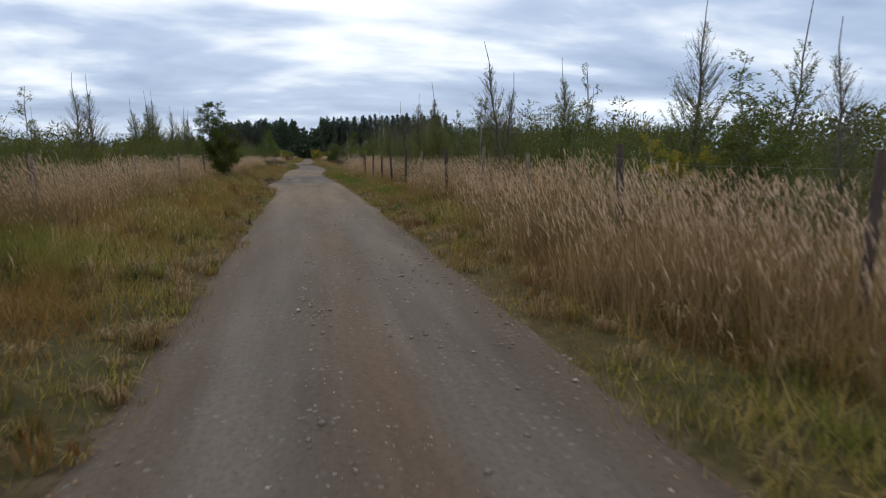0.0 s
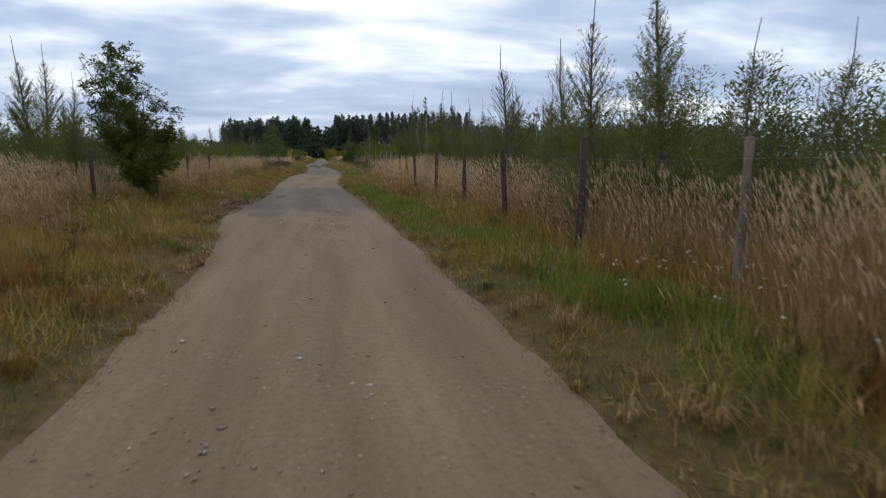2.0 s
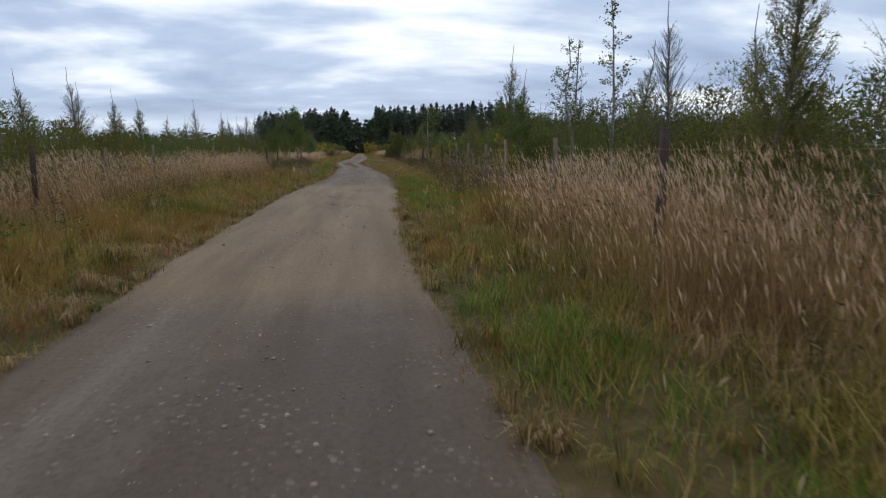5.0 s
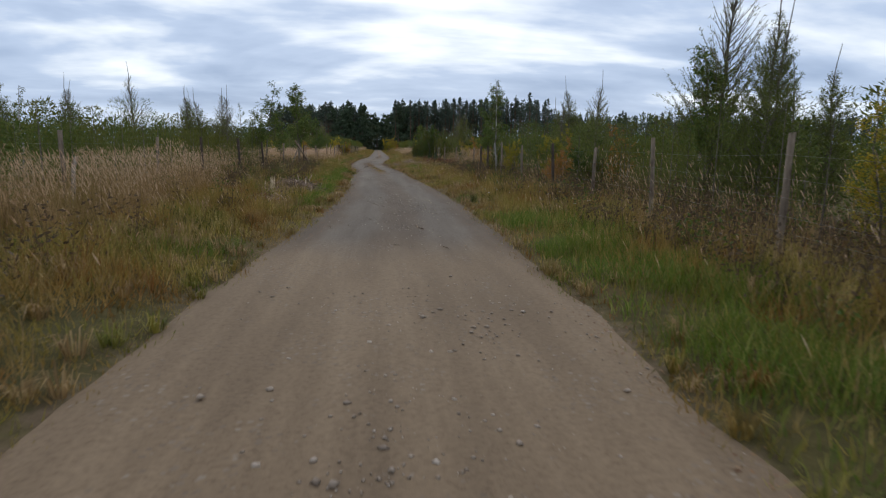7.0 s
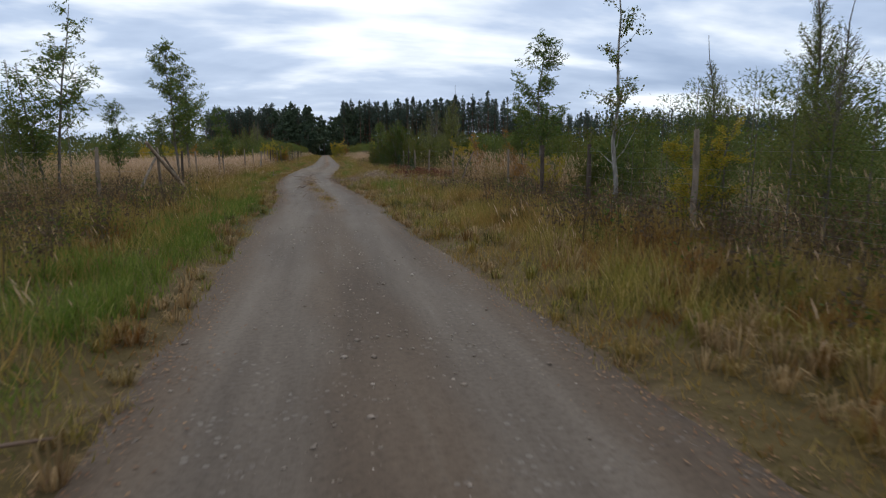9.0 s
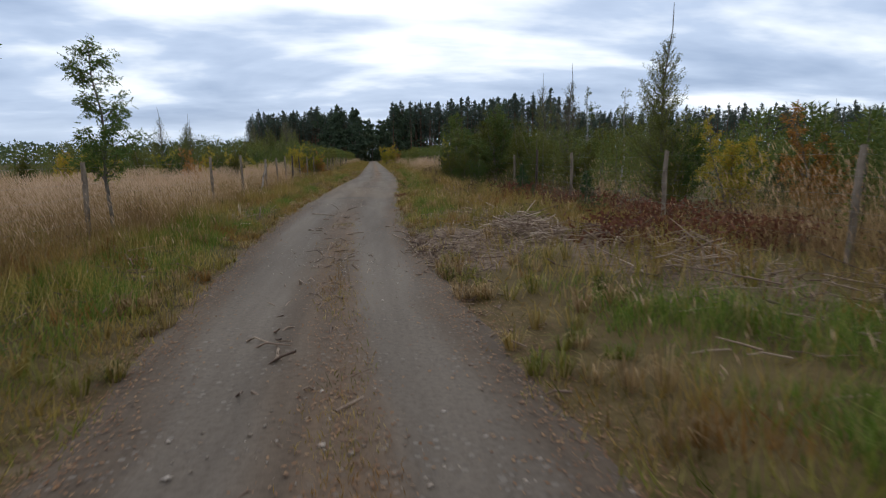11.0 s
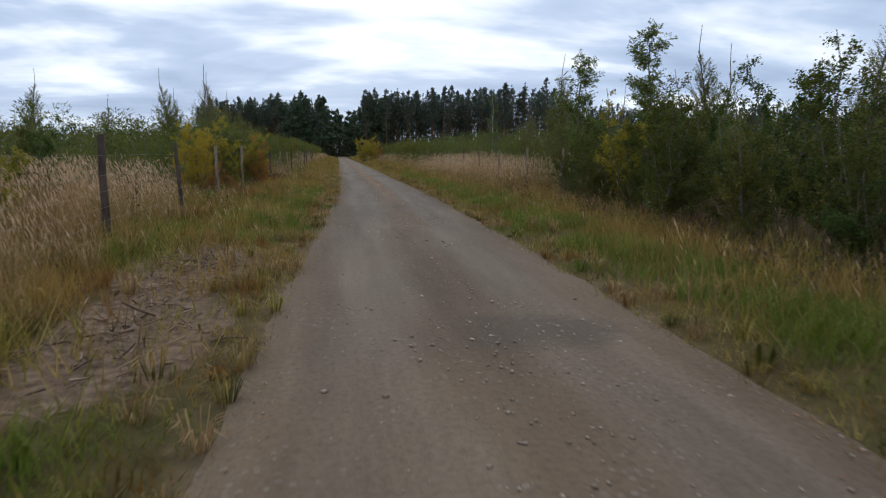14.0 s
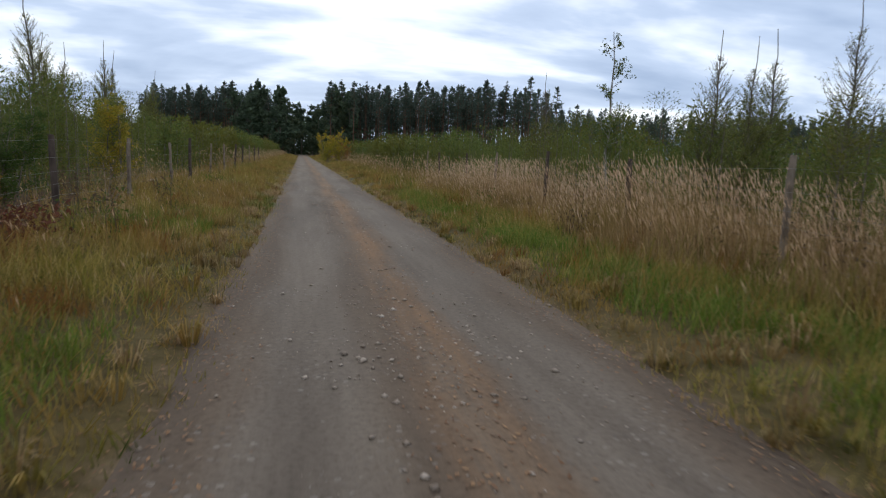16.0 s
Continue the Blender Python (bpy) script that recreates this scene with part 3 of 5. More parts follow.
STONY = ((0.05, 58.7, 0.5, 0.7, 230), (-0.15, 61.6, 0.35, 0.7, 120), (0.4, 31.1, 0.3, 1.1, 170), (0.75, 31.8, 0.35, 0.9, 110), (0.9, 15.3, 0.32, 0.8, 150), (0.45, 34.6, 0.25, 0.6, 90), (0.8, 34.4, 0.3, 0.5, 110), (1.2, 6.6, 0.3, 1.4, 180), (0.05, 5.5, 0.12, 2.6, 150), (0.3, 77.4, 0.4, 0.7, 90), (0.9, 74.6, 0.35, 1.0, 110), (0.7, 142.9, 0.3, 0.8, 90), (0.3, 151.8, 0.45, 0.7, 120), (-0.05, 133.4, 0.5, 0.5, 70), (1.0, 65.1, 0.35, 0.7, 80), (1.85, 9.0, 0.14, 5.0, 260), (1.95, 59.5, 0.15, 3.0, 160))


def build_stones():
    rng = np.random.default_rng(5)
    oct_v = np.array([(1, 0, 0), (0, 1, 0), (-1, 0, 0), (0, -1, 0), (0.2, 0.1, 0.8), (-0.1, 0.1, -0.5)])
    oct_f = np.array([(0, 1, 4), (1, 2, 4), (2, 3, 4), (3, 0, 4), (1, 0, 5), (2, 1, 5), (3, 2, 5), (0, 3, 5)])
    n = 34000
    y = rng.uniform(-2, 175, n)
    u = np.clip(rng.normal(0, 0.48, n), -0.98, 0.98)
    x = road_x(y) + u * road_half(y)
    keep = (wave(x, y, 0.9, 0.8) + 0.5 * wave(x, y, 3.1, 0.2) + 0.5 * (np.abs(u) > 0.85) + 0.35 * (np.abs(u) < 0.25) + rng.normal(0, 0.35, n)) > 0.25
    y, x = y[keep], x[keep]
    loose = len(x)
    # coarser stones washed together in patches
    for cx, cy, rx, ry, m in STONY:
        x, y = np.concatenate([x, rng.normal(cx, rx, m)]), np.concatenate([y, rng.normal(cy, ry, m)])
    n = len(x)
    size = np.clip(rng.lognormal(-4.9, 0.6, n), 0.004, 0.032)
    size[loose:] = np.clip(rng.lognormal(-4.25, 0.45, n - loose), 0.007, 0.036)
    a = rng.uniform(0, 6.28, n)
    v = oct_v[None] * (1 + 0.35 * rng.uniform(-1, 1, (n, 6, 3))) * size[:, None, None]
    v[:, :, 2] *= 0.7
    c, s = np.cos(a)[:, None], np.sin(a)[:, None]
    vx, vy = v[:, :, 0] * c - v[:, :, 1] * s, v[:, :, 0] * s + v[:, :, 1] * c
    v = np.stack([vx + x[:, None], vy + y[:, None], v[:, :, 2] + (road_z(x, y) + size * 0.15)[:, None]], -1)
    so = Soup()
    so.add(v.reshape(-1, 3), (np.arange(n)[:, None, None] * 6 + oct_f).reshape(-1, 3))
    stuff("loose_gravel", so.mesh("loose_gravel", [M_STONE]), "loose grey stones strewn over the gravel road", "gravel")


build_stones()


# ---- grass ----
def blades(soup, rng, x, y, z, h, w, lean, mat):
    """Bent blades, two pieces each."""
    n = len(x)
    a = rng.uniform(0, 6.28, n)
    side = np.stack([np.cos(a), np.sin(a), 0 * a], -1) * (w * 0.5)[:, None]
    b = rng.uniform(0, 6.28, n)
    tip = np.stack([np.cos(b), np.sin(b), 0 * b], -1) * (lean * h)[:, None]
    p = np.stack([x, y, z - 0.02], -1)
    up = np.stack([0 * h, 0 * h, h], -1)
    midp = p + 0.55 * up + 0.3 * tip
    end = p + up * (1 - 0.35 * lean**2)[:, None] + tip
    v = np.stack([p - side, p + side, midp + 0.75 * side, midp - 0.75 * side, end], 1).reshape(-1, 3)
    i = np.arange(n)[:, None] * 5
    soup.add(v, i + np.array([0, 1, 2, 3]), mat)
    soup.add(v[:0], np.zeros((0, 3), int), mat) if n == 0 else soup.f.append((i + np.array([3, 2, 4]) + soup.n - len(v), mat))


def spears(soup, rng, x, y, z, h, w, lean, mat):
    """Straight blades, one piece each."""
    n = len(x)
    a, b = rng.uniform(0, 6.28, n), rng.uniform(0, 6.28, n)
    side = np.stack([np.cos(a), np.sin(a), 0 * a], -1) * (w * 0.5)[:, None]
    p = np.stack([x, y, z - 0.02], -1)
    end = p + np.stack([np.cos(b) * lean * h, np.sin(b) * lean * h, h * (1 - 0.3 * lean**2)], -1)
    soup.add(np.stack([p - side, p + side, end], 1).reshape(-1, 3), np.arange(n)[:, None] * 3 + np.arange(3), mat)


def tall_zone(x, y):
    """How far a place belongs to the tall reed grass, 0 to 1."""
    e = edge_dist(x, y)
    right = np.asarray(x) > road_x(y)
    start_r = np.interp(y, (0, 9, 16, 25, 31, 38, 48, 60, 80, 95, 118, 140, 150, 400), (0.8, 0.9, 1.5, 1.8, 2.3, 1.3, 1.4, 2.4, 2.6, 4.6, 4.8, 3.4, 2.0, 2.0))
    start_l = np.interp(y, (0, 40, 60, 70, 84, 100, 108, 115, 135, 142, 150, 185, 400), (3.1, 2.9, 2.8, 2.8, 4.2, 3.6, 2.4, 1.7, 2.0, 3.2, 4.5, 2.6, 2.6))
    s = np.where(right, start_r, start_l)
    return np.clip((e - s + 0.55 * wave(x, y, 0.8, 0.5) + 0.25 * wave(x, y, 2.9, 1.5)) / 0.7, 0, 1)


# lush stretches: side, from y to y, metres from the road's edge
LUSH = ((1, 20, 30, 0.6, 2.2), (1, 28, 49, 0.0, 1.5), (1, 54, 74, 0.1, 2.6), (-1, 74, 84, 0.3, 1.2), (-1, 82, 99, 0.3, 3.0), (-1, 98, 114, 0.4, 2.4), (1, 99, 107.5, 0.9, 4.0), (1, 113, 124, 0.4, 1.8), (-1, 112, 126, 0.3, 1.4), (1, 124, 147, 0.4, 2.3), (-1, 125, 133, 0.3, 1.3), (-1, 138, 142, 0.5, 3.2), (-1, 140, 154, 0.4, 2.6), (1, 145, 172, 0.4, 2.8), (-1, 157, 163, 0.7, 3.0))


def lushness(x, y):
    """Whether a place lies in one of the lush stretches, 0 to 1."""
    out = np.zeros(len(x))
    for s, y0, y1, e0, e1 in LUSH:
        d = s * (x - road_x(y)) - road_half(y) - (lay_by(y) if s < 0 else 0)
        out = np.maximum(out, np.clip(np.minimum.reduce([(y - y0) / 2, (y1 - y) / 2, (d - e0) / 0.3, (e1 - d) / 0.4]), 0, 1))
    return out


def build_tussocks():
    """Arching tufts of dry and green grass on the verges."""
    rng = np.random.default_rng(16)
    so = Soup()
    n = 4200
    y = rng.uniform(0, 172, n)
    s = rng.choice((-1, 1), n)
    d = 3.6 * rng.uniform(0.0, 1, n) ** 1.4 + 0.03
    x = road_x(y) + s * (road_half(y) + d) - np.where(s < 0, lay_by(y), 0)
    keep = (rng.uniform(0, 1, n) < grown(x, y) * (1 - 0.75 * lushness(x, y))) & (tall_zone(x, y) < 0.8)
    for x0, y0, d0 in zip(x[keep], y[keep], d[keep]):
        m = rng.integers(22, 46)
        a = rng.uniform(0, 6.28, m)
        h = rng.uniform(0.12, 0.3) * (0.7 + 0.35 * d0) * rng.uniform(0.6, 1.25, m)
        out = rng.uniform(0.25, 0.95, m) * h
        z0 = float(ground_z(x0, y0))
        foot = np.stack([x0 + 0.05 * np.cos(a), y0 + 0.05 * np.sin(a), np.full(m, z0 - 0.02)], -1)
        dirs = np.stack([np.cos(a), np.sin(a), 0 * a], -1)
        side = np.stack([-np.sin(a), np.cos(a), 0 * a], -1) * rng.uniform(0.003, 0.006, m)[:, None]
        mid = foot + dirs * (0.45 * out)[:, None] + np.stack([0 * h, 0 * h, 0.85 * h], -1)
        end = foot + dirs * (1.25 * out)[:, None] + np.stack([0 * h, 0 * h, h * rng.uniform(0.45, 0.95, m)], -1)
        v = np.stack([foot - side, foot + side, mid + side, mid - side, end], 1).reshape(-1, 3)
        i = np.arange(m)[:, None] * 5
        mat = 0 if rng.random() < 0.55 else 1
        so.add(v, i + np.array([0, 1, 2, 3]), mat)
        so.f.append((i + np.array([3, 2, 4]) + so.n - len(v), mat))
    stuff("grass_tussocks", so.mesh("grass_tussocks", [M_STRAW, M_GREEN]), "arching tussocks of dry and green grass", "grass")


def build_verge():
    rng = np.random.default_rng(11)
    so = Soup()
    for y0, y1, dens, wid in ((-3, 60, 420, 0.011), (60, 110, 420, 0.011), (110, 172, 420, 0.011), (172, 230, 110, 0.022), (230, 330, 40, 0.05)):
        n = int((y1 - y0) * 9.6 * dens)
        y = rng.uniform(y0, y1, n)
        s = rng.choice((-1, 1), n)
        d = rng.uniform(-0.05, 1, n) * 4.8
        x = road_x(y) + s * (road_half(y) + d) - np.where(s < 0, lay_by(y), 0)
        e = edge_dist(x, y)
        tz = tall_zone(x, y)
        patchy = wave(x, y, 1.7, 0.9) + 0.6 * wave(x, y, 4.3, 0.1)
        brown = np.exp(-(((y - 106) / 9) ** 2)) * (s > 0) + np.exp(-(((y - 84) / 5) ** 2)) * (s < 0) * 0.7 + np.exp(-(((y - 37) / 4) ** 2)) * (s < 0) * (e < 1.2)
        keep = (rng.uniform(0, 1, n) < grown(x, y) * (1 - 0.45 * lushness(x, y)) * np.clip(0.7 + e * 1.8, 0, 1) * (1 - 0.75 * tz) * np.clip(0.85 + 0.3 * patchy - 0.65 * brown, 0.1, 1)) & (e > -0.2)
        x, y, e, patchy, tz = x[keep], y[keep], e[keep], patchy[keep], tz[keep]
        n = len(x)
        h = (0.09 + 0.3 * np.clip(e / 2.0, 0, 1) + (0.04 + 0.1 * np.clip(e, 0, 1)) * np.clip(patchy, -0.8, 1.2) + 0.15 * tz) * rng.uniform(0.6, 1.5, n)
        h = np.clip(h, 0.04, 0.75)
        spears(so, rng, x, y, ground_z(x, y), h, 1.25 * wid * rng.uniform(0.7, 1.4, n), rng.uniform(0.1, 0.9, n), 0)
    stuff("verge_grass", so.mesh("verge_grass", [M_GREEN]), "short green and straw-yellow grass along the gravel road", "grass")


def build_reeds():
    rng = np.random.default_rng(12)
    so = Soup()
    for y0, y1, dens, k in ((-2, 90, 320, 1.0), (90, 172, 260, 1.0), (172, 330, 16, 1.9)):
        for s in (-1, 1):
            width = 9.0
            n = int((y1 - y0) * width * dens)
            y = rng.uniform(y0, y1, n)
            d = rng.uniform(0.6, width + 0.6, n)
            reach = np.interp(y, (30, 50, 94, 100, 146, 152), (6.0, 7.0, 6.5, 9.6, 9.6, 4.6)) if s < 0 else np.interp(y, (20, 40, 60, 96, 99, 109, 112), (4.2, 4.2, 5.5, 5.5, 9.0, 9.0, 5.5))
            inside = d < reach + rng.normal(0, 0.5, n)
            y, d = y[inside], d[inside]
            n = len(y)
            x = road_x(y) + s * (road_half(y) + d)
            tz = tall_zone(x, y)
            clump = wave(x, y, 1.1, 0.7) + 0.5 * wave(x, y, 3.7, 1.9)
            thin = np.interp(y, (27, 33, 50, 58, 92, 98, 107, 109, 116, 122, 146, 152), (0.95, 0.85, 0.75, 0.22, 0.22, 0.6, 0.6, 0.3, 0.3, 0.25, 0.25, 0.95)) if s > 0 else np.interp(y, (58, 66, 82, 86, 106, 112, 136, 142, 152, 166, 180, 190), (0.9, 0.9, 0.8, 0.4, 0.6, 1.2, 1.2, 0.7, 0.1, 0.1, 0.3, 0.9))
            wisp = 0.035 * (edge_dist(x, y) > 0.35) * np.clip(0.5 + clump, 0, 1)
            keep = (rng.uniform(0, 1, n) < np.maximum(tz * np.clip(0.8 + 0.45 * clump, 0.12, 1) * thin, wisp) * grown(x, y))
            x, y, tz, clump = x[keep], y[keep], tz[keep], clump[keep]
            n = len(x)
            z = ground_z(x, y)
            h = (1.07 + 0.24 * clump) * rng.uniform(0.5, 1.25, n) * (0.5 + 0.5 * tz) * (np.interp(y, (104, 112, 136, 144), (1, 0.84, 0.84, 1)) if s < 0 else 1.0)
            lean = rng.uniform(0.02, 0.3, n)
            az = rng.normal(2.8, 1.0, n)
            dirv = np.stack([np.cos(az), np.sin(az), 0 * az], -1)
            p = np.stack([x, y, z - 0.02], -1)
            top = p + np.stack([0 * h, 0 * h, h], -1) + dirv * (lean * h)[:, None]
            side = np.stack([-np.sin(az + 0.6), np.cos(az + 0.6), 0 * az], -1) * (0.0028 * k)
            i3, i4 = np.arange(n)[:, None] * 3, np.arange(n)[:, None] * 4
            so.add(np.stack([p - side, p + side, top], 1).reshape(-1, 3), i3 + np.array([0, 1, 2]), 0)
            # the plume: two crossed spindles that nod at the tip
            pl = rng.uniform(0.11, 0.2, n) * (1 + 0.2 * (k > 1))
            w = rng.uniform(0.0035, 0.0075, n) * k
            st = top - (top - p) * (pl * 0.55 / h)[:, None]
            nod = top + dirv * (pl * rng.uniform(0.05, 0.45, n))[:, None] + np.stack([0 * pl, 0 * pl, pl * rng.uniform(0.0, 0.45, n)], -1)
            mid = (st + nod) / 2 + np.stack([0 * pl, 0 * pl, 0.05 * pl], -1)
            for turn in (1.6,):
                sd = np.stack([-np.sin(az + turn), np.cos(az + turn), 0 * az], -1) * w[:, None]
                so.add(np.stack([st, mid + sd, nod, mid - sd], 1).reshape(-1, 3), i4 + np.array([0, 1, 2, 3]), 1)
            # leaves round the foot of each stalk
            m = 2
            lx, ly = np.repeat(x, m) + rng.normal(0, 0.05, n * m), np.repeat(y, m) + rng.normal(0, 0.05, n * m)
            lh = np.repeat(h, m) * rng.uniform(0.35, 0.9, n * m)
            spears(so, rng, lx, ly, np.repeat(z, m), lh, 0.012 * k * rng.uniform(0.6, 1.5, n * m), rng.uniform(0.05, 0.6, n * m), 0)
    stuff("reed_grass", so.mesh("reed_grass", [M_STRAW, M_PLUME]), "tall dry reed grass with pinkish tan plumes", "grass")


def build_lush():
    rng = np.random.default_rng(14)
    so = Soup()
    for s, y0, y1, e0, e1 in LUSH:
        n = int((y1 - y0) * (e1 - e0) * 680)
        y, d = rng.uniform(y0, y1, n), rng.uniform(e0, e1, n)
        x = road_x(y) + s * (road_half(y) + d) - (lay_by(y) if s < 0 else 0)
        soft = np.clip(np.minimum.reduce([(y - y0) / 2, (y1 - y) / 2, (d - e0) / 0.3, (e1 - d) / 0.4]), 0, 1)
        tuft = wave(x, y, 2.3, 0.2) + 0.7 * wave(x, y, 5.9, 1.2)
        keep = rng.uniform(0, 1, n) < grown(x, y) * soft * np.clip(0.65 + 0.6 * tuft, 0.08, 1)
        x, y, tuft, soft = x[keep], y[keep], tuft[keep], soft[keep]
        n = len(x)
        h = (0.2 + 0.1 * np.clip(tuft, -0.5, 1.2)) * rng.uniform(0.6, 1.5, n) * (0.5 + 0.5 * soft)
        blades(so, rng, x, y, ground_z(x, y), h, 0.009 * rng.uniform(0.7, 1.5, n), rng.uniform(0.2, 1.0, n), 0)
    stuff("lush_grass", so.mesh("lush_grass", [M_LUSH]), "patches of fresh bright green grass on the verge", "grass")


def build_litter():
    """Fallen leaves and chips along the road's edges and between the wheel tracks."""
    rng = np.random.default_rng(15)
    so = Soup()
    n = 30000
    y = rng.uniform(0, 172, n)
    s = rng.choice((-1, 1), n)
    x = road_x(y) + s * (road_half(y) + rng.normal(-0.02, 0.16, n)) - np.where(s < 0, lay_by(y), 0)
    keep = rng.uniform(0, 1, n) < np.clip(0.45 + 0.7 * wave(x, y, 0.7, 1.1), 0.05, 1)
    x, y = x[keep], y[keep]
    m = 7000
    y2 = np.concatenate([rng.uniform(94, 118, m), rng.uniform(140, 172, m // 2)])
    x2 = road_x(y2) + rng.normal(0, 0.2, len(y2)) + 0.1
    y3 = np.concatenate([rng.uniform(96, 119, 24000), rng.uniform(68, 90, 6000), rng.uniform(146, 168, 6000)])
    s3 = rng.choice((-1, 1), len(y3))
    x3 = road_x(y3) + s3 * (road_half(y3) + rng.normal(0.02, 0.26, len(y3)))
    x, y = np.concatenate([x, x2, x3]), np.concatenate([y, y2, y3])
    n = len(x)
    z = np.where(edge_dist(x, y) > 0, ground_z(x, y), road_z(x, y)) + 0.012
    a = rng.uniform(0, 6.28, n)
    d = np.stack([np.cos(a), np.sin(a), rng.normal(0, 0.15, n)], -1)
    sd = np.stack([-np.sin(a), np.cos(a), rng.normal(0, 0.2, n)], -1)
    z0 = rng.uniform(0.007, 0.021, n)[:, None]
    c = np.stack([x, y, z], -1)
    v = np.stack([c - d * z0, c + sd * z0 * 0.5, c + d * z0, c - sd * z0 * 0.5], 1).reshape(-1, 3)
    so.add(v, np.arange(n)[:, None] * 4 + np.arange(4))
    stuff("leaf_litter", so.mesh("leaf_litter", [M_LITTER]), "brown fallen leaves and chips along the road", "leaf litter")
    so = Soup()
    n = 9000
    y = rng.uniform(95, 115, n)
    x = road_x(y) + 0.12 + rng.normal(0, 0.14, n)
    keep = rng.uniform(0, 1, n) < np.clip(0.3 + 0.8 * wave(x, y, 1.4, 0.6), 0, 1)
    x, y = x[keep], y[keep]
    blades(so, rng, x, y, road_z(x, y), rng.uniform(0.03, 0.1, len(x)), rng.uniform(0.004, 0.009, len(x)), rng.uniform(0.3, 1, len(x)), 0)
    stuff("middle_grass", so.mesh("middle_grass", [M_GREEN]), "low sparse grass between the wheel tracks", "grass")


build_verge()
build_tussocks()
build_lush()
build_litter()
build_reeds()


def build_field():
    """The open golden meadow behind the fence, and coarse grass under the saplings."""
    rng = np.random.default_rng(13)
    so = Soup()
    n = 26000
    y = rng.uniform(98, 150, n)
    x = -rng.uniform(9.5, 34, n)
    blades(so, rng, x, y, ground_z(x, y), rng.uniform(0.5, 1.0, n), rng.uniform(0.02, 0.045, n), rng.uniform(0.1, 0.5, n), 0)
    n = 16000
    y = rng.uniform(0, 330, n)
    x = rng.choice((-1, 1), n) * rng.uniform(6, 22, n)
    blades(so, rng, x, y, ground_z(x, y), rng.uniform(0.35, 0.8, n), rng.uniform(0.02, 0.05, n), rng.uniform(0.1, 0.6, n), 0)
    stuff("meadow_grass", so.mesh("meadow_grass", [M_STRAW]), "golden dry meadow grass behind the fence", "grass")


build_field()


# ---- trees ----
def limb(soup, p, d, length, r, rng, bend=0.25, mat=0, sides=3, seg=2):
    """A thin branch that curves upwards; returns its points."""
    pts, q, v = [np.array(p, float)], np.array(p, float), np.array(d, float)
    for _ in range(seg):
        q = q + v / np.linalg.norm(v) * length / seg
        pts.append(q)
        v = v / np.linalg.norm(v) + np.array([0, 0, bend]) + 0.1 * rng.normal(size=3)
    tube(soup, pts, np.linspace(r, r * 0.25, seg + 1), sides, mat, cap=False)
    return np.array(pts)


def along(pts, ts):
    s = ts * (len(pts) - 1)
    i = np.minimum(s.astype(int), len(pts) - 2)
    f = (s - i)[:, None]
    return pts[i] * (1 - f) + pts[i + 1] * f


def larch_meshes(seed, h=4.5, dense=1.0, bare=0.72, spread=0.2, lean=0.02, step=0.014, fine=1.0):
    """A young larch: a long bare leader, many thin branches that sweep upwards, short needles thinning towards the top."""
    rng = np.random.default_rng(seed)
    tr, cr = Soup(), Soup()
    k = np.linspace(0, 1, 9)
    wob = np.cumsum(rng.normal(0, 0.01, (9, 2)), 0) * h
    spine = np.stack([wob[:, 0] + lean * h * k**2, wob[:, 1], k * h], -1)
    tube(tr, spine, 0.0085 * h * (1 - 0.93 * k) + 0.004, 6, 0)
    z, top = 0.04, rng.uniform(0.8, 0.88)
    while z < top:
        for _ in range(rng.integers(4, 6)):
            az = rng.uniform(0, 6.28)
            zz = np.clip(z + rng.normal(0, 0.01), 0.03, top)
            p = along(spine, np.array([zz]))[0]
            el = 0.48 + 0.58 * zz + rng.normal(0, 0.1)
            ln = h * spread * np.clip(1.0 - zz / (top + 0.05), 0.05, 1) ** 0.72 * rng.uniform(0.6, 1.15) * (0.75 + 0.25 * min(1, zz / 0.2))
            d = np.array([math.cos(az) * math.cos(el), math.sin(az) * math.cos(el), math.sin(el)])
            pts = limb(tr, p, d, ln, 0.0022 * h * (1 - zz) + 0.0035, rng, 0.36, seg=3)
            leafy = np.clip((bare - zz) / 0.45, 0.04, 1) * dense
            m = int(ln * 64 * leafy * fine) + 1
            c = along(pts, rng.uniform(0.05, 1, m)) + rng.normal(0, 0.008 + 0.016 * leafy, (m, 3))
            leaves(cr, rng, np.repeat(c, 2, 0), 0.0095 / fine, 0, long=5.5, dirs=np.tile(d, (m * 2, 1)) * 0.5, simple=True)
            for _ in range(2):
                q = along(pts, np.array([rng.uniform(0.15, 0.8)]))[0]
                d2 = d + rng.normal(0, 0.34, 3) + np.array([0, 0, 0.35])
                tw = limb(tr, q, d2, ln * rng.uniform(0.25, 0.45), 0.003, rng, 0.25, seg=1)
                m2 = int(ln * 22 * leafy * fine) + 1
                c = along(tw, rng.uniform(0, 1, m2)) + rng.normal(0, 0.01 + 0.012 * leafy, (m2, 3))
                leaves(cr, rng, np.repeat(c, 2, 0), 0.0095 / fine, 0, long=5.5, dirs=np.tile(d, (m2 * 2, 1)) * 0.5, simple=True)
        z += step + rng.uniform(0, 0.01)
    return tr.mesh("trunk", [M_TWIG]), cr.mesh("crown", [M_LARCH])


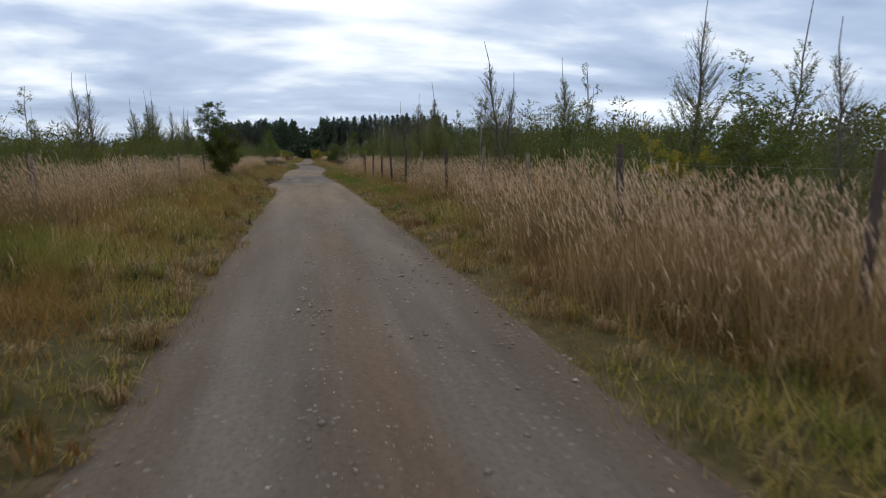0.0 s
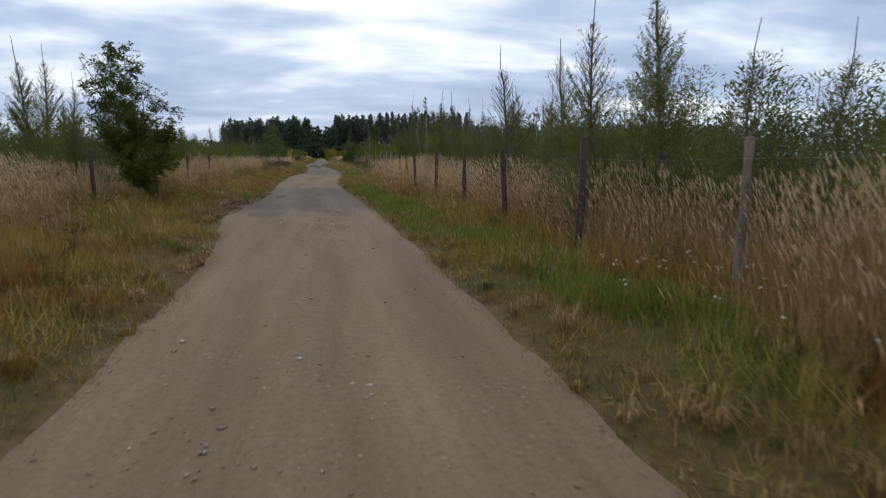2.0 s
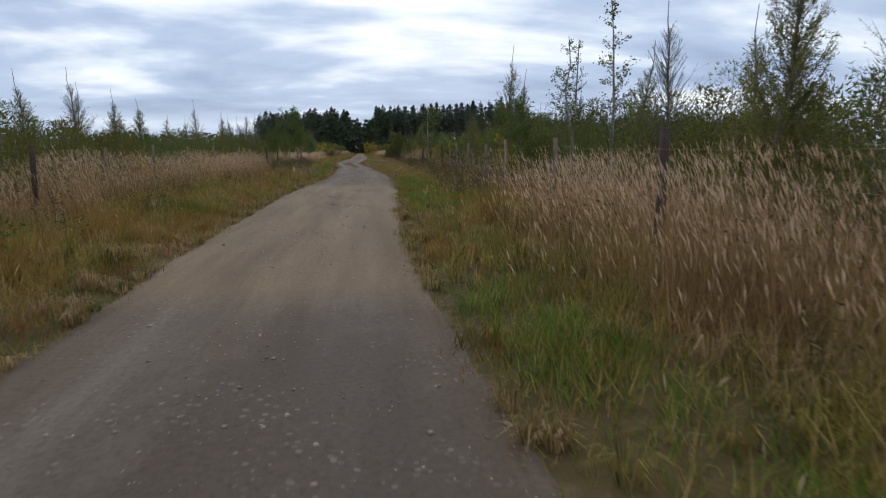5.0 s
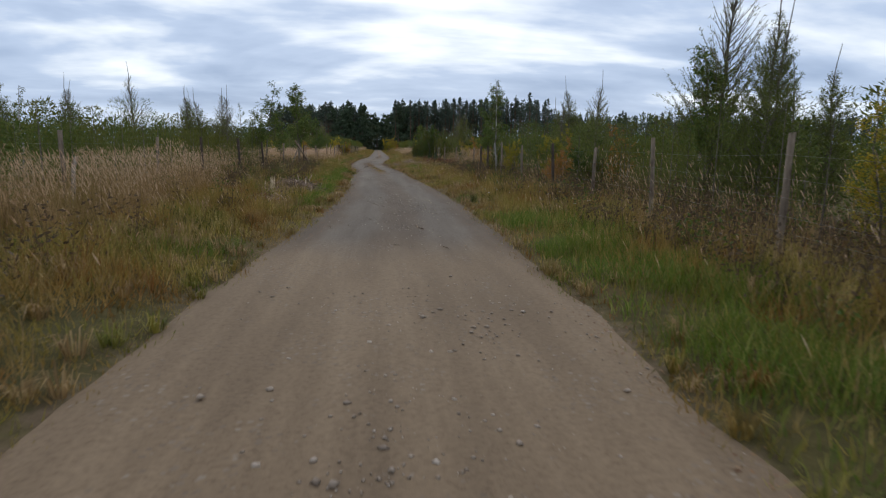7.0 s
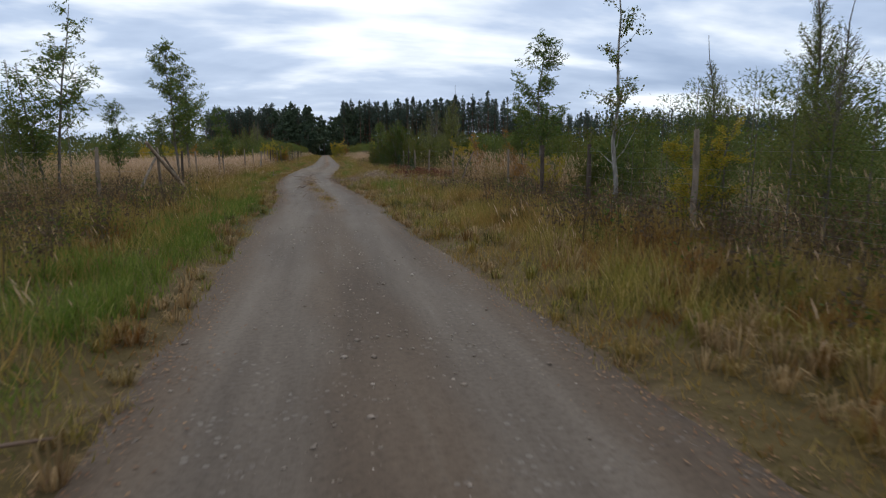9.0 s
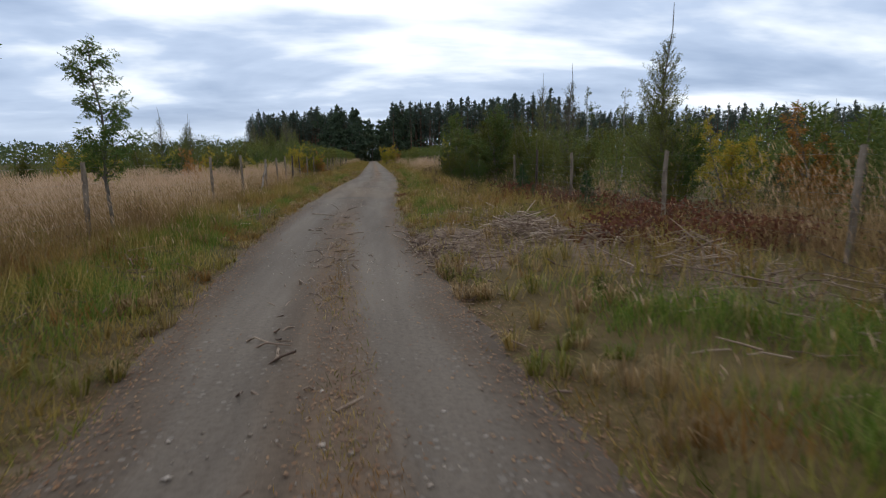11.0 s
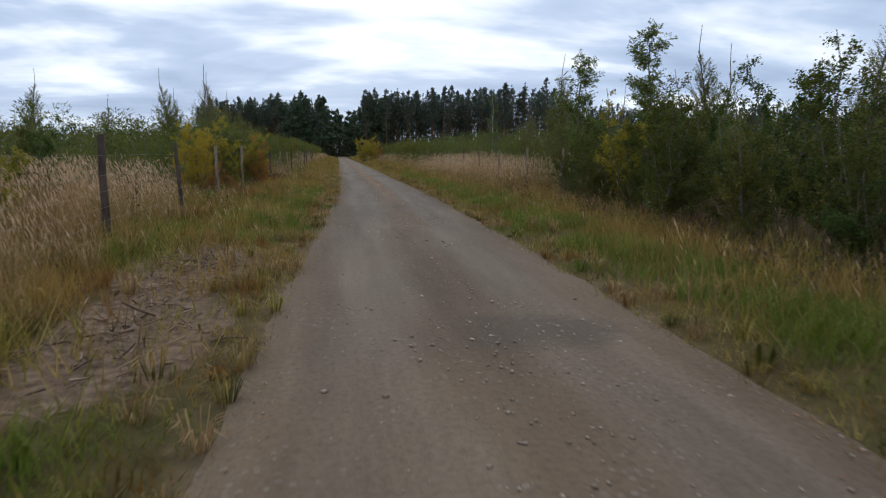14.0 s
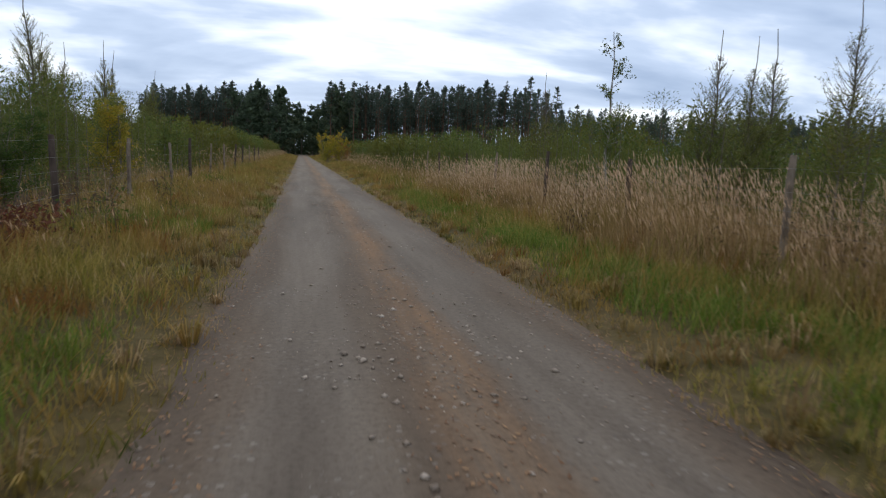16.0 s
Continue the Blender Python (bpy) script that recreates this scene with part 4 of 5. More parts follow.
def broad_meshes(seed, h, leaf, count, spread, mat, stems=1, droop=0.3, bark_m=None, low=0.25, pinnate=False, long=1.6):
    """A young broadleaf tree or shrub: stems, rising limbs, twigs and leaves in uneven clumps."""
    rng = np.random.default_rng(seed)
    tr, cr = Soup(), Soup()
    tips = []
    for s in range(stems):
        a = rng.uniform(0, 6.28)
        tilt = 0.0 if stems == 1 else rng.uniform(0.1, 0.35)
        hh = h * (1 if s == 0 else rng.uniform(0.65, 0.95))
        k = np.linspace(0, 1, 7)
        wob = np.cumsum(rng.normal(0, 0.018, (7, 2)), 0) * h
        spine = np.stack([wob[:, 0] + math.cos(a) * tilt * hh * k, wob[:, 1] + math.sin(a) * tilt * hh * k, k * hh], -1)
        tube(tr, spine, 0.011 * h / stems**0.4 * (1 - 0.9 * k) + 0.004, 6, 0)
        for _ in range(int(34 / stems**0.5)):
            zz = rng.uniform(low, 0.96)
            p = along(spine, np.array([zz]))[0]
            az, el = rng.uniform(0, 6.28), rng.uniform(0.35, 0.95)
            ln = h * spread * (1.05 - zz) ** 0.6 * rng.uniform(0.5, 1.1)
            d = np.array([math.cos(az) * math.cos(el), math.sin(az) * math.cos(el), math.sin(el)])
            pts = limb(tr, p, d, ln, 0.0035 * h * (1.1 - zz) + 0.003, rng, 0.1, seg=3)
            tips.append((pts, ln))
            for _ in range(2):
                q = along(pts, np.array([rng.uniform(0.3, 0.9)]))[0]
                tw = limb(tr, q, d + rng.normal(0, 0.6, 3), ln * 0.45, 0.003, rng, 0.05, seg=2)
                tips.append((tw, ln * 0.5))
    wsum = sum(w for _, w in tips)
    for pts, w in tips:
        m = max(1, int(count * w / wsum * rng.uniform(0.4, 1.6)))
        c = along(pts, rng.uniform(0.15, 1.0, m)) + rng.normal(0, 0.02 * h * spread * 1.6, (m, 3))
        if pinnate:
            az = rng.uniform(0, 6.28, m)
            ax = np.stack([np.cos(az), np.sin(az), rng.uniform(-1.0, 0.7, m)], -1)
            ax /= np.linalg.norm(ax, axis=1)[:, None]
            sd = np.cross(ax, np.array([0, 0, 1.0]) + rng.normal(0, 0.7, (m, 3)))
            sd /= np.linalg.norm(sd, axis=1)[:, None] + 1e-9
            for j in range(5):
                for sg in (-1, 1):
                    leaves(cr, rng, c + ax * (0.04 + 0.036 * j), leaf, 0, long=2.6, dirs=(sg * sd + 0.35 * ax) * 4)
        else:
            leaves(cr, rng, c, leaf, 0, long=long, droop=droop)
    return tr.mesh("trunk", [bark_m or M_TWIG]), cr.mesh("crown", [mat])


def tree(name, meshes, label, category, x, y, h_scale, turn, group, tilt=0.0):
    e = thing(name, label, category, group)
    x += float(sway(y))
    e.matrix_basis = Matrix.Translation((x, y, float(ground_z(x, y)) - 0.03)) @ pose(0, 0, 0, tilt, 0, turn).to_3x3().to_4x4() @ Matrix.Scale(h_scale, 4)
    child("trunk", meshes[0], e)
    child("crown", meshes[1], e)
    return e


LARCH = [larch_meshes(20 + i, dense=(1.3, 1.1, 1.5, 1.2, 0.8, 1.4, 1.0)[i], bare=(0.75, 0.65, 0.85, 0.7, 0.52, 0.8, 0.6)[i], spread=(0.33, 0.37, 0.3, 0.34, 0.36, 0.29, 0.33)[i]) for i in range(7)]
LARCH_BACK = [larch_meshes(30 + i, dense=1.0, bare=(0.6, 0.8, 0.75)[i], spread=0.33, step=0.04, fine=0.6) for i in range(3)]
BIRCH = [broad_meshes(40 + i, 4.5, 0.033, 1900, 0.22, M_BIRCH, bark_m=M_BIRCHBARK, low=0.2) for i in range(4)]
ROWAN = [broad_meshes(50 + i, 4.5, 0.027, 980, 0.33, M_ROWAN, stems=(1, 2, 1)[i], pinnate=True, low=0.3) for i in range(3)]
ASH = [broad_meshes(58 + i, 4.2, 0.026, 3300, 0.34, M_SHRUB, stems=4, pinnate=True, low=0.06) for i in range(1)]
SHRUB = [broad_meshes(60 + i, 3.8, 0.036, 12500, 0.36, m, stems=4, low=0.08, droop=0.2) for i, m in enumerate((M_SHRUB, M_SHRUB, M_SHRUB_Y, M_SHRUB_O))]

# single trees in the front rows: x, y, height
LARCH_RIGHT_NEAR = ((7.5, 11.0, 4.5), (7.2, 6.9, 3.4), (6.7, 20.1, 4.3), (9.5, 21.4, 5.1), (5.9, 26.9, 4.8), (5.2, 28.1, 4.4), (5.95, 31.6, 4.2), (5.5, 34.2, 4.5), (6.4, 25.9, 3.5), (7, 24.9, 3.3), (7, 20.6, 3.4), (6.8, 49.5, 4.9), (7.6, 44.6, 4.0), (8.5, 48.3, 4.4), (9.0, 44.7, 4.2), (8.6, 42.8, 4.4), (8.2, 41.3, 4.3), (8.5, 39.1, 3.4), (7.2, 47.6, 4.6), (8.5, 55.6, 5.2), (9, 53.0, 4.2), (8.5, 38.5, 4.0), (9.5, 59.0, 4.6))
LARCH_RIGHT_FAR = ((9, 63.4, 4.0), (8.5, 71.3, 4.6), (10, 71.5, 3.8), (9.4, 72.8, 5.6), (9, 74.4, 7.0), (8.5, 81.2, 4.4), (9, 83.7, 3.0), (9, 87.6, 4.1), (10, 88.7, 5.1), (10.5, 92.9, 4.5), (8, 116.5, 5.6), (9, 127.9, 5.7), (10, 135.0, 6.2), (9.5, 139.8, 4.9), (9.5, 145.5, 5.3), (9, 149.5, 4.0), (8.0, 153.8, 3.8), (11, 160.8, 4.9), (10, 157.6, 4.9), (8.5, 158.7, 4.1), (8.5, 160.2, 4.5), (10, 173.4, 5.4))
LARCH_LEFT_NEAR = ((-9.1, 29.1, 5.0), (-10, 30.7, 5.2), (-13, 33.8, 3.9), (-8.8, 35.2, 4.5), (-10, 44.2, 5.8), (-7.8, 43.7, 4.7), (-9.3, 41.2, 5.5), (-8.4, 42.5, 3.8), (-8, 45.8, 5.0), (-10, 46.4, 4.2), (-12, 53.6, 5.9), (-10, 54.8, 3.9), (-8.5, 55.9, 4.2), (-11, 57.5, 5.9), (-13, 57.5, 4.6), (-10.5, 64.9, 4.3), (-12, 72.4, 4.6), (-11, 74.3, 4.5), (-14, 77.1, 5.9), (-9, 79.4, 3.6), (-12, 81.2, 4.7), (-12, 85.6, 4.0), (-11, 90.1, 5.3))
LARCH_LEFT_FAR = ((-7.6, 88.3, 4.0), (-7.2, 91.4, 4.4), (-9, 91.2, 4.3), (-11, 96.1, 4.9), (-9, 96.9, 4.8), (-12, 100.5, 5.0), (-16, 157.2, 5.2), (-12, 158.9, 4.1), (-20, 161.7, 6.6), (-10, 161.8, 5.7), (-9, 164.8, 6.3), (-21, 172.5, 6.8), (-10, 172.6, 6.9), (-10, 173.6, 5.4), (-11, 177.9, 5.7), (-10.5, 183.0, 6.7), (-12, 188.3, 6.9), (-18, 196.5, 8.0), (-13, 203.1, 7.5))
BIRCHES = ((9.5, 19.5, 4.6), (6.2, 21.8, 3.6), (6.8, 22.0, 3.7), (7.5, 30.9, 3.9), (8, 22.9, 3.6), (7.8, 60.2, 4.9), (8.5, 40.1, 3.3), (6.6, 22.9, 3.7), (7.6, 57.0, 5.3), (8.2, 61.9, 5.1), (9.5, 75.4, 4.0), (6.7, 90.5, 5.0), (10, 124.1, 4.2), (10, 128.4, 4.7), (7.5, 162.6, 4.8), (-9, 22.5, 3.8), (-8, 74.6, 2.8), (-10, 75.5, 3.5), (-8, 97.5, 4.0))
ROWANS = ((-6.2, 99.2, 3.0), (7, 8.7, 3.2), (7, 62.8, 4.1), (8.6, 74.2, 4.1), (7.6, 99.3, 5.4), (7.5, 101.6, 3.7), (6.2, 130.9, 4.1), (6.1, 146.9, 4.5), (6.0, 142.2, 4.4), (6.9, 144.6, 3.6), (-6.4, 95.4, 5.0), (-5.8, 105.2, 5.8), (-6.2, 109.2, 5.5), (-5.2, 112.7, 3.8))
# shrubs: x, y, height, kind (0 and 1 green, 2 yellow, 3 russet)
SHRUBS = ((6.5, 124.6, 2.3, 0), (6.9, 127.6, 3.3, 0), (6.1, 130.4, 3.7, 1), (7.4, 132.0, 3.4, 0), (5.7, 133.6, 3.3, 0), (6.0, 136.6, 3.2, 1), (5.5, 138.3, 2.5, 0), (7.2, 138.8, 3.4, 1), (5.8, 140.4, 3.2, 0), (5.8, 143.0, 3.0, 2), (5.3, 131.8, 2.0, 0), (5.2, 135.2, 2.0, 1), (5.3, 141.6, 1.8, 0), (7.2, 145.4, 2.6, 1), (-6.9, 131.0, 2.3, 0), (-7.6, 134.4, 2.2, 2), (-7.2, 139.5, 2.0, 2), (-5.7, 150.8, 2.3, 0), (-4.95, 152.3, 2.4, 2), (-6.1, 150.2, 2.6, 2), (-4.75, 153.5, 2.3, 0), (-6.4, 152.0, 3.1, 2), (-5.7, 154.4, 2.7, 0), (-4.65, 154.4, 1.6, 2), (-6.7, 157.2, 2.6, 0), (-6.0, 160.3, 2.4, 0), (-4.55, 152.4, 1.9, 3), (-5.5, 148.4, 1.2, 3), (-5.5, 157.5, 1.7, 3), (-7, 170.9, 3.6, 2), (3.0, 228, 4.8, 2), (4.1, 229, 4.3, 2), (2.7, 226.4, 3.4, 2), (5.2, 231, 4.0, 3), (7.2, 126.2, 2.6, 1), (6.9, 120.5, 2.4, 0), (5.0, 128.8, 1.6, 0), (4.9, 133.0, 2.0, 1), (4.8, 137.0, 2.2, 0), (5.0, 139.8, 2.4, 1), (6.4, 147.2, 2.8, 0), (6.6, 134.8, 3.2, 0), (6.6, 141.8, 3.0, 1), (5.3, 143.4, 1.8, 0), (5.6, 145.0, 2.2, 1), (5.7, 146.4, 1.8, 0), (-5.15, 149.7, 1.2, 3), (-5.5, 155.9, 2.3, 3), (-6.0, 149.0, 2.3, 2))
FIELD_SHRUBS = ((-7.6, 126.5, 2.1, 3), (-9.2, 129, 2.3, 0), (-7.4, 130.6, 1.9, 1), (-10.6, 125.5, 2.2, 2), (-8.8, 134, 2.3, 2), (-11.2, 131, 2.5, 0), (-13.2, 128, 2.3, 2), (-16, 130, 2.4, 0), (-9.5, 138, 2.4, 0), (-8, 143, 2.3, 1), (-19, 127, 2.0, 2), (-23, 136, 2.3, 2), (-15.5, 133, 1.8, 0), (-21, 146, 2.5, 2), (-13, 146, 2.4, 3), (-11, 149, 2.6, 0), (-27, 122, 2.0, 0), (-28, 133, 2.2, 2), (-17, 152, 2.8, 2), (-12.5, 138, 1.7, 3), (9, 103, 2.2, 0), (8, 113, 2.4, 2), (9.0, 108, 2.6, 3), (9.4, 118, 2.8, 2), (7.2, 114.5, 1.8, 1), (8.6, 111, 2.5, 3), (8.4, 116, 2.6, 0), (9.6, 105.5, 2.5, 2), (7.8, 84, 2.6, 2), (8.4, 79, 2.4, 3), (7.6, 67, 2.4, 2), (8.5, 94, 2.3, 1), (-7.5, 67, 2.0, 2), (-7.2, 50, 2.2, 2), (-7.6, 84, 2.3, 2), (6.9, 88, 2.2, 2), (7.0, 81, 2.0, 3), (6.8, 92.5, 2.0, 0), (7.1, 97, 1.8, 2), (6.9, 77, 1.9, 0), (6.4, 9.2, 2.1, 2), (6.7, 106.8, 1.5, 0), (7.3, 100.5, 1.7, 3))

rng_t = random.Random(3)
for row in (LARCH_RIGHT_NEAR, LARCH_RIGHT_FAR, LARCH_LEFT_NEAR, LARCH_LEFT_FAR):
    for x, y, h in row:
        size = "tall" if h > 5.4 else "young"
        tree("larch_tree", LARCH[rng_t.randrange(7)], f"{size} larch sapling with thinning olive-green needles", "tree", x, y, h / 4.5, rng_t.uniform(0, 360), "larches of the plantation", rng_t.uniform(-3, 3))
tree("larch_tree", LARCH[2], "tall dense larch with dark olive-green needles", "tree", 7.0, 151.2, 5.3 / 4.5, 70, "larches of the plantation")
for x, y, h in BIRCHES:
    tree("birch_tree", BIRCH[rng_t.randrange(4)], "slender young birch with sparse small leaves", "tree", x, y, h / 4.5, rng_t.uniform(0, 360), "young birches behind the fence")
for x, y, h in ROWANS:
    tree("rowan_tree", ROWAN[rng_t.randrange(3)], "young rowan with feathery green leaves by the fence", "tree", x, y, h / 4.5, rng_t.uniform(0, 360), "young rowans by the fence")
for x, y, h, turn in ((-4.35, 37.2, 4.7, 40), (6.2, 133.3, 3.9, 200)):
    tree("ash_tree", ASH[0], "bushy dark green young ash with feathery leaves", "tree", x, y, h / 4.2, turn, "young ashes by the fence")
tree("larch_tree", LARCH[4], "young larch leaning over towards the road", "tree", 6.3, 18.4, 5.0 / 4.5, 0, "larches of the plantation").matrix_basis @= pose(0, 0, 0, 0, -13, 0)
for x, y, h, k in (*SHRUBS, *FIELD_SHRUBS):
    label = ("dense dark green deciduous shrub behind the fence", "dense dark green deciduous shrub behind the fence", "yellowing autumn shrub beside the gravel road", "russet-leaved autumn shrub behind the fence")[k]
    tree("shrub", SHRUB[k], label, "shrub", x, y, h / 3.8, rng_t.uniform(0, 360), "shrubs behind the fence")
# further larches scattered through the stand
for i in range(110):
    s = rng_t.choice((-1, 1))
    y = rng_t.uniform(6, 300)
    x = s * (9.5 + 30 * rng_t.random() ** 1.6)
    if s < 0 and 98 < y < 152:
        x -= 20
    if s > 0 and 94 < y < 122:
        continue
    tree("larch_tree", LARCH_BACK[rng_t.randrange(3)], "larch sapling standing within the young plantation", "tree", x, y, rng_t.uniform(2.8, 5.6) / 4.5, rng_t.uniform(0, 360), "larches of the plantation", rng_t.uniform(-3, 3))


def build_thicket():
    """The low, dense part of the plantation: saplings too many to count."""
    rng = np.random.default_rng(17)
    so = Soup()
    n = 5400
    y = rng.uniform(2, 325, n)
    s = rng.choice((-1, 1), n)
    x = s * (6.6 + 36 * rng.uniform(0, 1, n) ** 2.2)
    open_l = (s < 0) & (y > 99) & (y < 150)
    x = np.where(open_l, x - 21, x)
    open_r = (s > 0) & (y > 92) & (y < 122)
    x = np.where(open_r, x + 2.2, x)
    x = np.where((s < 0) & (y > 145) & (y < 163), x - 1.2, x)
    h = rng.uniform(2.0, 3.2, n) * (0.95 + 0.16 * wave(x, y, 0.25, 0.4))
    h = np.where((s > 0) & (y < 62), h * 1.13, h)
    h = np.where(open_r, h * 0.88, np.where(open_l, h * 0.62, h))
    h = np.where(np.abs(x) < 8.6, h * 0.88, h)
    h = np.where((s < 0) & (y > 156), h * 1.3, np.where((s > 0) & (y > 160), h * 1.1, h))
    for i in range(n):
        near = abs(x[i]) < 13 and y[i] < 175
        front = near and abs(x[i]) < 7.9
        mid = not near and abs(x[i]) < 34 and y[i] < 190
        m = 980 if front else (330 if near else (190 if mid else 90))
        zz = rng.uniform(0.05, 1, m) ** 0.85
        a = rng.uniform(0, 6.28, m)
        r = h[i] * rng.uniform(0.26, 0.4) * (1.08 - zz) ** 0.55 * rng.uniform(0.2, 1.05, m)
        c = np.stack([x[i] + r * np.cos(a), y[i] + r * np.sin(a), zz * h[i]], -1)
        d = np.stack([np.cos(a), np.sin(a), np.full(m, 0.9)], -1)
        leaves(so, rng, c, 0.018 if front else (0.046 if near else (0.062 if mid else 0.11)), 0, long=3.6 if front else 2.8, dirs=d, simple=True)
        tube(so, [(x[i], y[i], 0), (x[i], y[i], h[i])], (0.018, 0.004), 3, 1, cap=False)
    stuff("young_plantation", so.mesh("young_plantation", [M_THICKET, M_TWIG]), "dense young forest plantation of green saplings", "saplings")


build_thicket()


def build_weeds():
    """Dead brown weeds and low scrub between the verge and the fence."""
    rng = np.random.default_rng(19)
    so = Soup()
    for i in range(2600):
        s = rng.choice((-1, 1))
        y = rng.uniform(3, 170) if i % 2 else rng.uniform(58, 98)
        if s < 0 and not (40 < y < 60 or 78 < y < 104 or 138 < y < 168) and rng.random() < 0.8:
            continue
        x = float(road_x(y)) + s * rng.uniform(3.4, 7.5)
        if grown(np.array([x]), np.array([y]))[0] < 0.9 and shade_mould(np.array([x]), np.array([y]))[0] < 0.3:
            continue
        h = rng.uniform(0.3, 0.9)
        z = float(ground_z(x, y))
        so_n = rng.integers(26, 60)
        for _ in range(3):
            tube(so, [(x, y, z), (x + rng.normal(0, 0.12), y + rng.normal(0, 0.12), z + h)], (0.006, 0.002), 3, 0, cap=False)
        c = np.stack([x + rng.normal(0, 0.14, so_n), y + rng.normal(0, 0.14, so_n), z + h * rng.uniform(0.25, 1, so_n)], -1)
        leaves(so, rng, c, rng.uniform(0.018, 0.036), 1 if rng.random() < 0.3 else 0, long=2.4)
    stuff("weeds", so.mesh("weeds", [M_WEED, M_BIRCH]), "withered brown weeds and low scrub by the fence", "weeds")


build_weeds()


# ---- fences ----
def post_mesh(seed, h, r, mat):
    """A split, weathered fence post with an uneven top."""
    rng = np.random.default_rng(seed)
    s = Soup()
    k = np.linspace(0, 1, 6)
    pts = np.stack([np.cumsum(rng.normal(0, 0.007, 6)), np.cumsum(rng.normal(0, 0.007, 6)), -0.1 + k * (h + 0.1)], -1)
    tube(s, pts, r * (1.08 - 0.22 * k) * rng.uniform(0.92, 1.08, 6), 8, 0)
    s.v = [v + np.where(v[:, 2:] > -0.05, rng.normal(0, 0.004, v.shape), 0) for v in s.v]
    return s.mesh("post", [mat], smooth=False)


POSTS = [post_mesh(70 + i, 1.62, r, m) for i, (r, m) in enumerate(((0.05, M_POST), (0.042, M_POST), (0.055, M_POSTDARK), (0.046, M_POST), (0.05, M_POSTDARK)))]
POST_Y_RIGHT = (4, 8, 11.6, 15, 18.8, 23, 26.6, 30, 33.3, 36.7, 40, 44.4, 48.6, 53, 58.3, 61.9, 66.5, 70.6, 74.4, 78.6, 83, 87, 91, 94.6, 98.3, 107.4, 111.7, 117.8, 122.5, 127, 146.9, 150.2, 154.2, 158.2, 162.5, 166.9, 171.3, 177.4, 181.5, 187, 193.3, 199, 205, 211, 217, 223)
POST_Y_LEFT = (7, 14, 21.5, 28.4, 35.1, 41, 45, 48, 52, 55.1, 58.8, 63, 67.6, 72.4, 76.8, 81.1, 86.5, 91, 95, 99.5, 103.5, 107.6, 111.9, 119.3, 123.2, 127.6, 130.8, 134.6, 138.2, 143.2, 147.1, 151.1, 155, 159.1, 163.3, 168, 171.3, 176.3, 181.5, 186.7, 192, 198, 204, 210)


def fence_x(y, side):
    if side > 0:
        return float(sway(y) + np.interp(y, (0, 25, 40, 48, 60, 75, 79, 107, 111, 118, 127, 150, 167, 195, 230), (4.5, 4.3, 3.8, 4.6, 5.3, 6, 6.2, 6.2, 5.7, 5.85, 6.3, 5.4, 5.65, 7, 8)))
    return float(sway(y) + np.interp(y, (0, 48, 60, 73, 77, 87, 100, 108, 112, 119, 130, 143, 151, 167, 200), (-5.6, -5.4, -5.6, -5.9, -5.6, -5.5, -5.1, -5.6, -5.3, -4.95, -4.7, -5.1, -4.9, -4.6, -4.6)))


def build_fence(side, post_ys):
    rng = random.Random(40 + side)
    f = thing("fence", "wire mesh fence on weathered split wooden posts", "fence")
    for y in post_ys:
        x = fence_x(y, side)
        pick = rng.randrange(5)
        p = child("post", POSTS[(2, 4)[pick % 2] if side > 0 and y < 48 and pick != 1 else pick], f)
        p.matrix_basis = pose(x, y, float(ground_z(x, y)), rng.uniform(-2, 2), rng.uniform(-2, 2), rng.uniform(0, 360)) @ Matrix.Diagonal((1, 1, rng.uniform(0.93, 1.08), 1))
    for z in (0.3, 0.5, 0.7, 0.92, 1.16, 1.45):
        s = Soup()
        pts, step = [], 2
        for a, b in zip(post_ys[:-1], post_ys[1:]):
            for j in range(step):
                y = a + (b - a) * j / step
                x = fence_x(a, side) * (1 - j / step) + fence_x(b, side) * j / step
                pts.append((x - side * 0.05, y, z + float(ground_z(x, y)) - (0.03 if j else 0) + rng.uniform(-0.015, 0.015)))
        tube(s, pts, [0.0015] * len(pts), 3, 0, cap=False)
        child("wire", s.mesh("wire", [M_WIRE]), f)


build_fence(1, POST_Y_RIGHT)
build_fence(-1, POST_Y_LEFT)


def pole(name, a, b, r, label, mat=None):
    """A loose wooden pole from a to b."""
    s = Soup()
    k = np.linspace(0, 1, 6)[:, None]
    pts = np.array(a) * (1 - k) + np.array(b) * k + np.random.default_rng(int(abs(a[1]) * 10)).normal(0, 0.012, (6, 3))
    tube(s, pts, np.linspace(r * 1.1, r * 0.8, 6), 8, 0)
    return tagged(new(name, s.mesh(name, [mat or M_POST])), label, "pole")


pole("fence_brace", (-5.55, 70.6, -0.03), (-6.3, 72.6, 1.25), 0.05, "grey wooden brace leaning against a fence post")
pole("fence_brace", (-4.3, 100.2, -0.03), (-5.25, 98.7, 1.85), 0.065, "pale wooden pole leaning across a fence post", M_BRUSH)
pole("fence_brace", (-5.5, 97.6, -0.03), (-5.1, 99.4, 1.5), 0.045, "grey wooden brace leaning against a fence post")
pole("fence_brace", (-4.75, 101.9, -0.03), (-5.0, 99.6, 1.4), 0.04, "grey wooden brace leaning against a fence post")
pole("fence_brace", (5.5, 103.25, -0.03), (6.15, 103.2, 1.55), 0.032, "brown leaning fence post loose from its wire", M_POST)
pole("fence_brace", (-4.72, 125.75, -0.03), (-4.72, 127.5, 1.4), 0.05, "pale split brace leaning against a fence post")


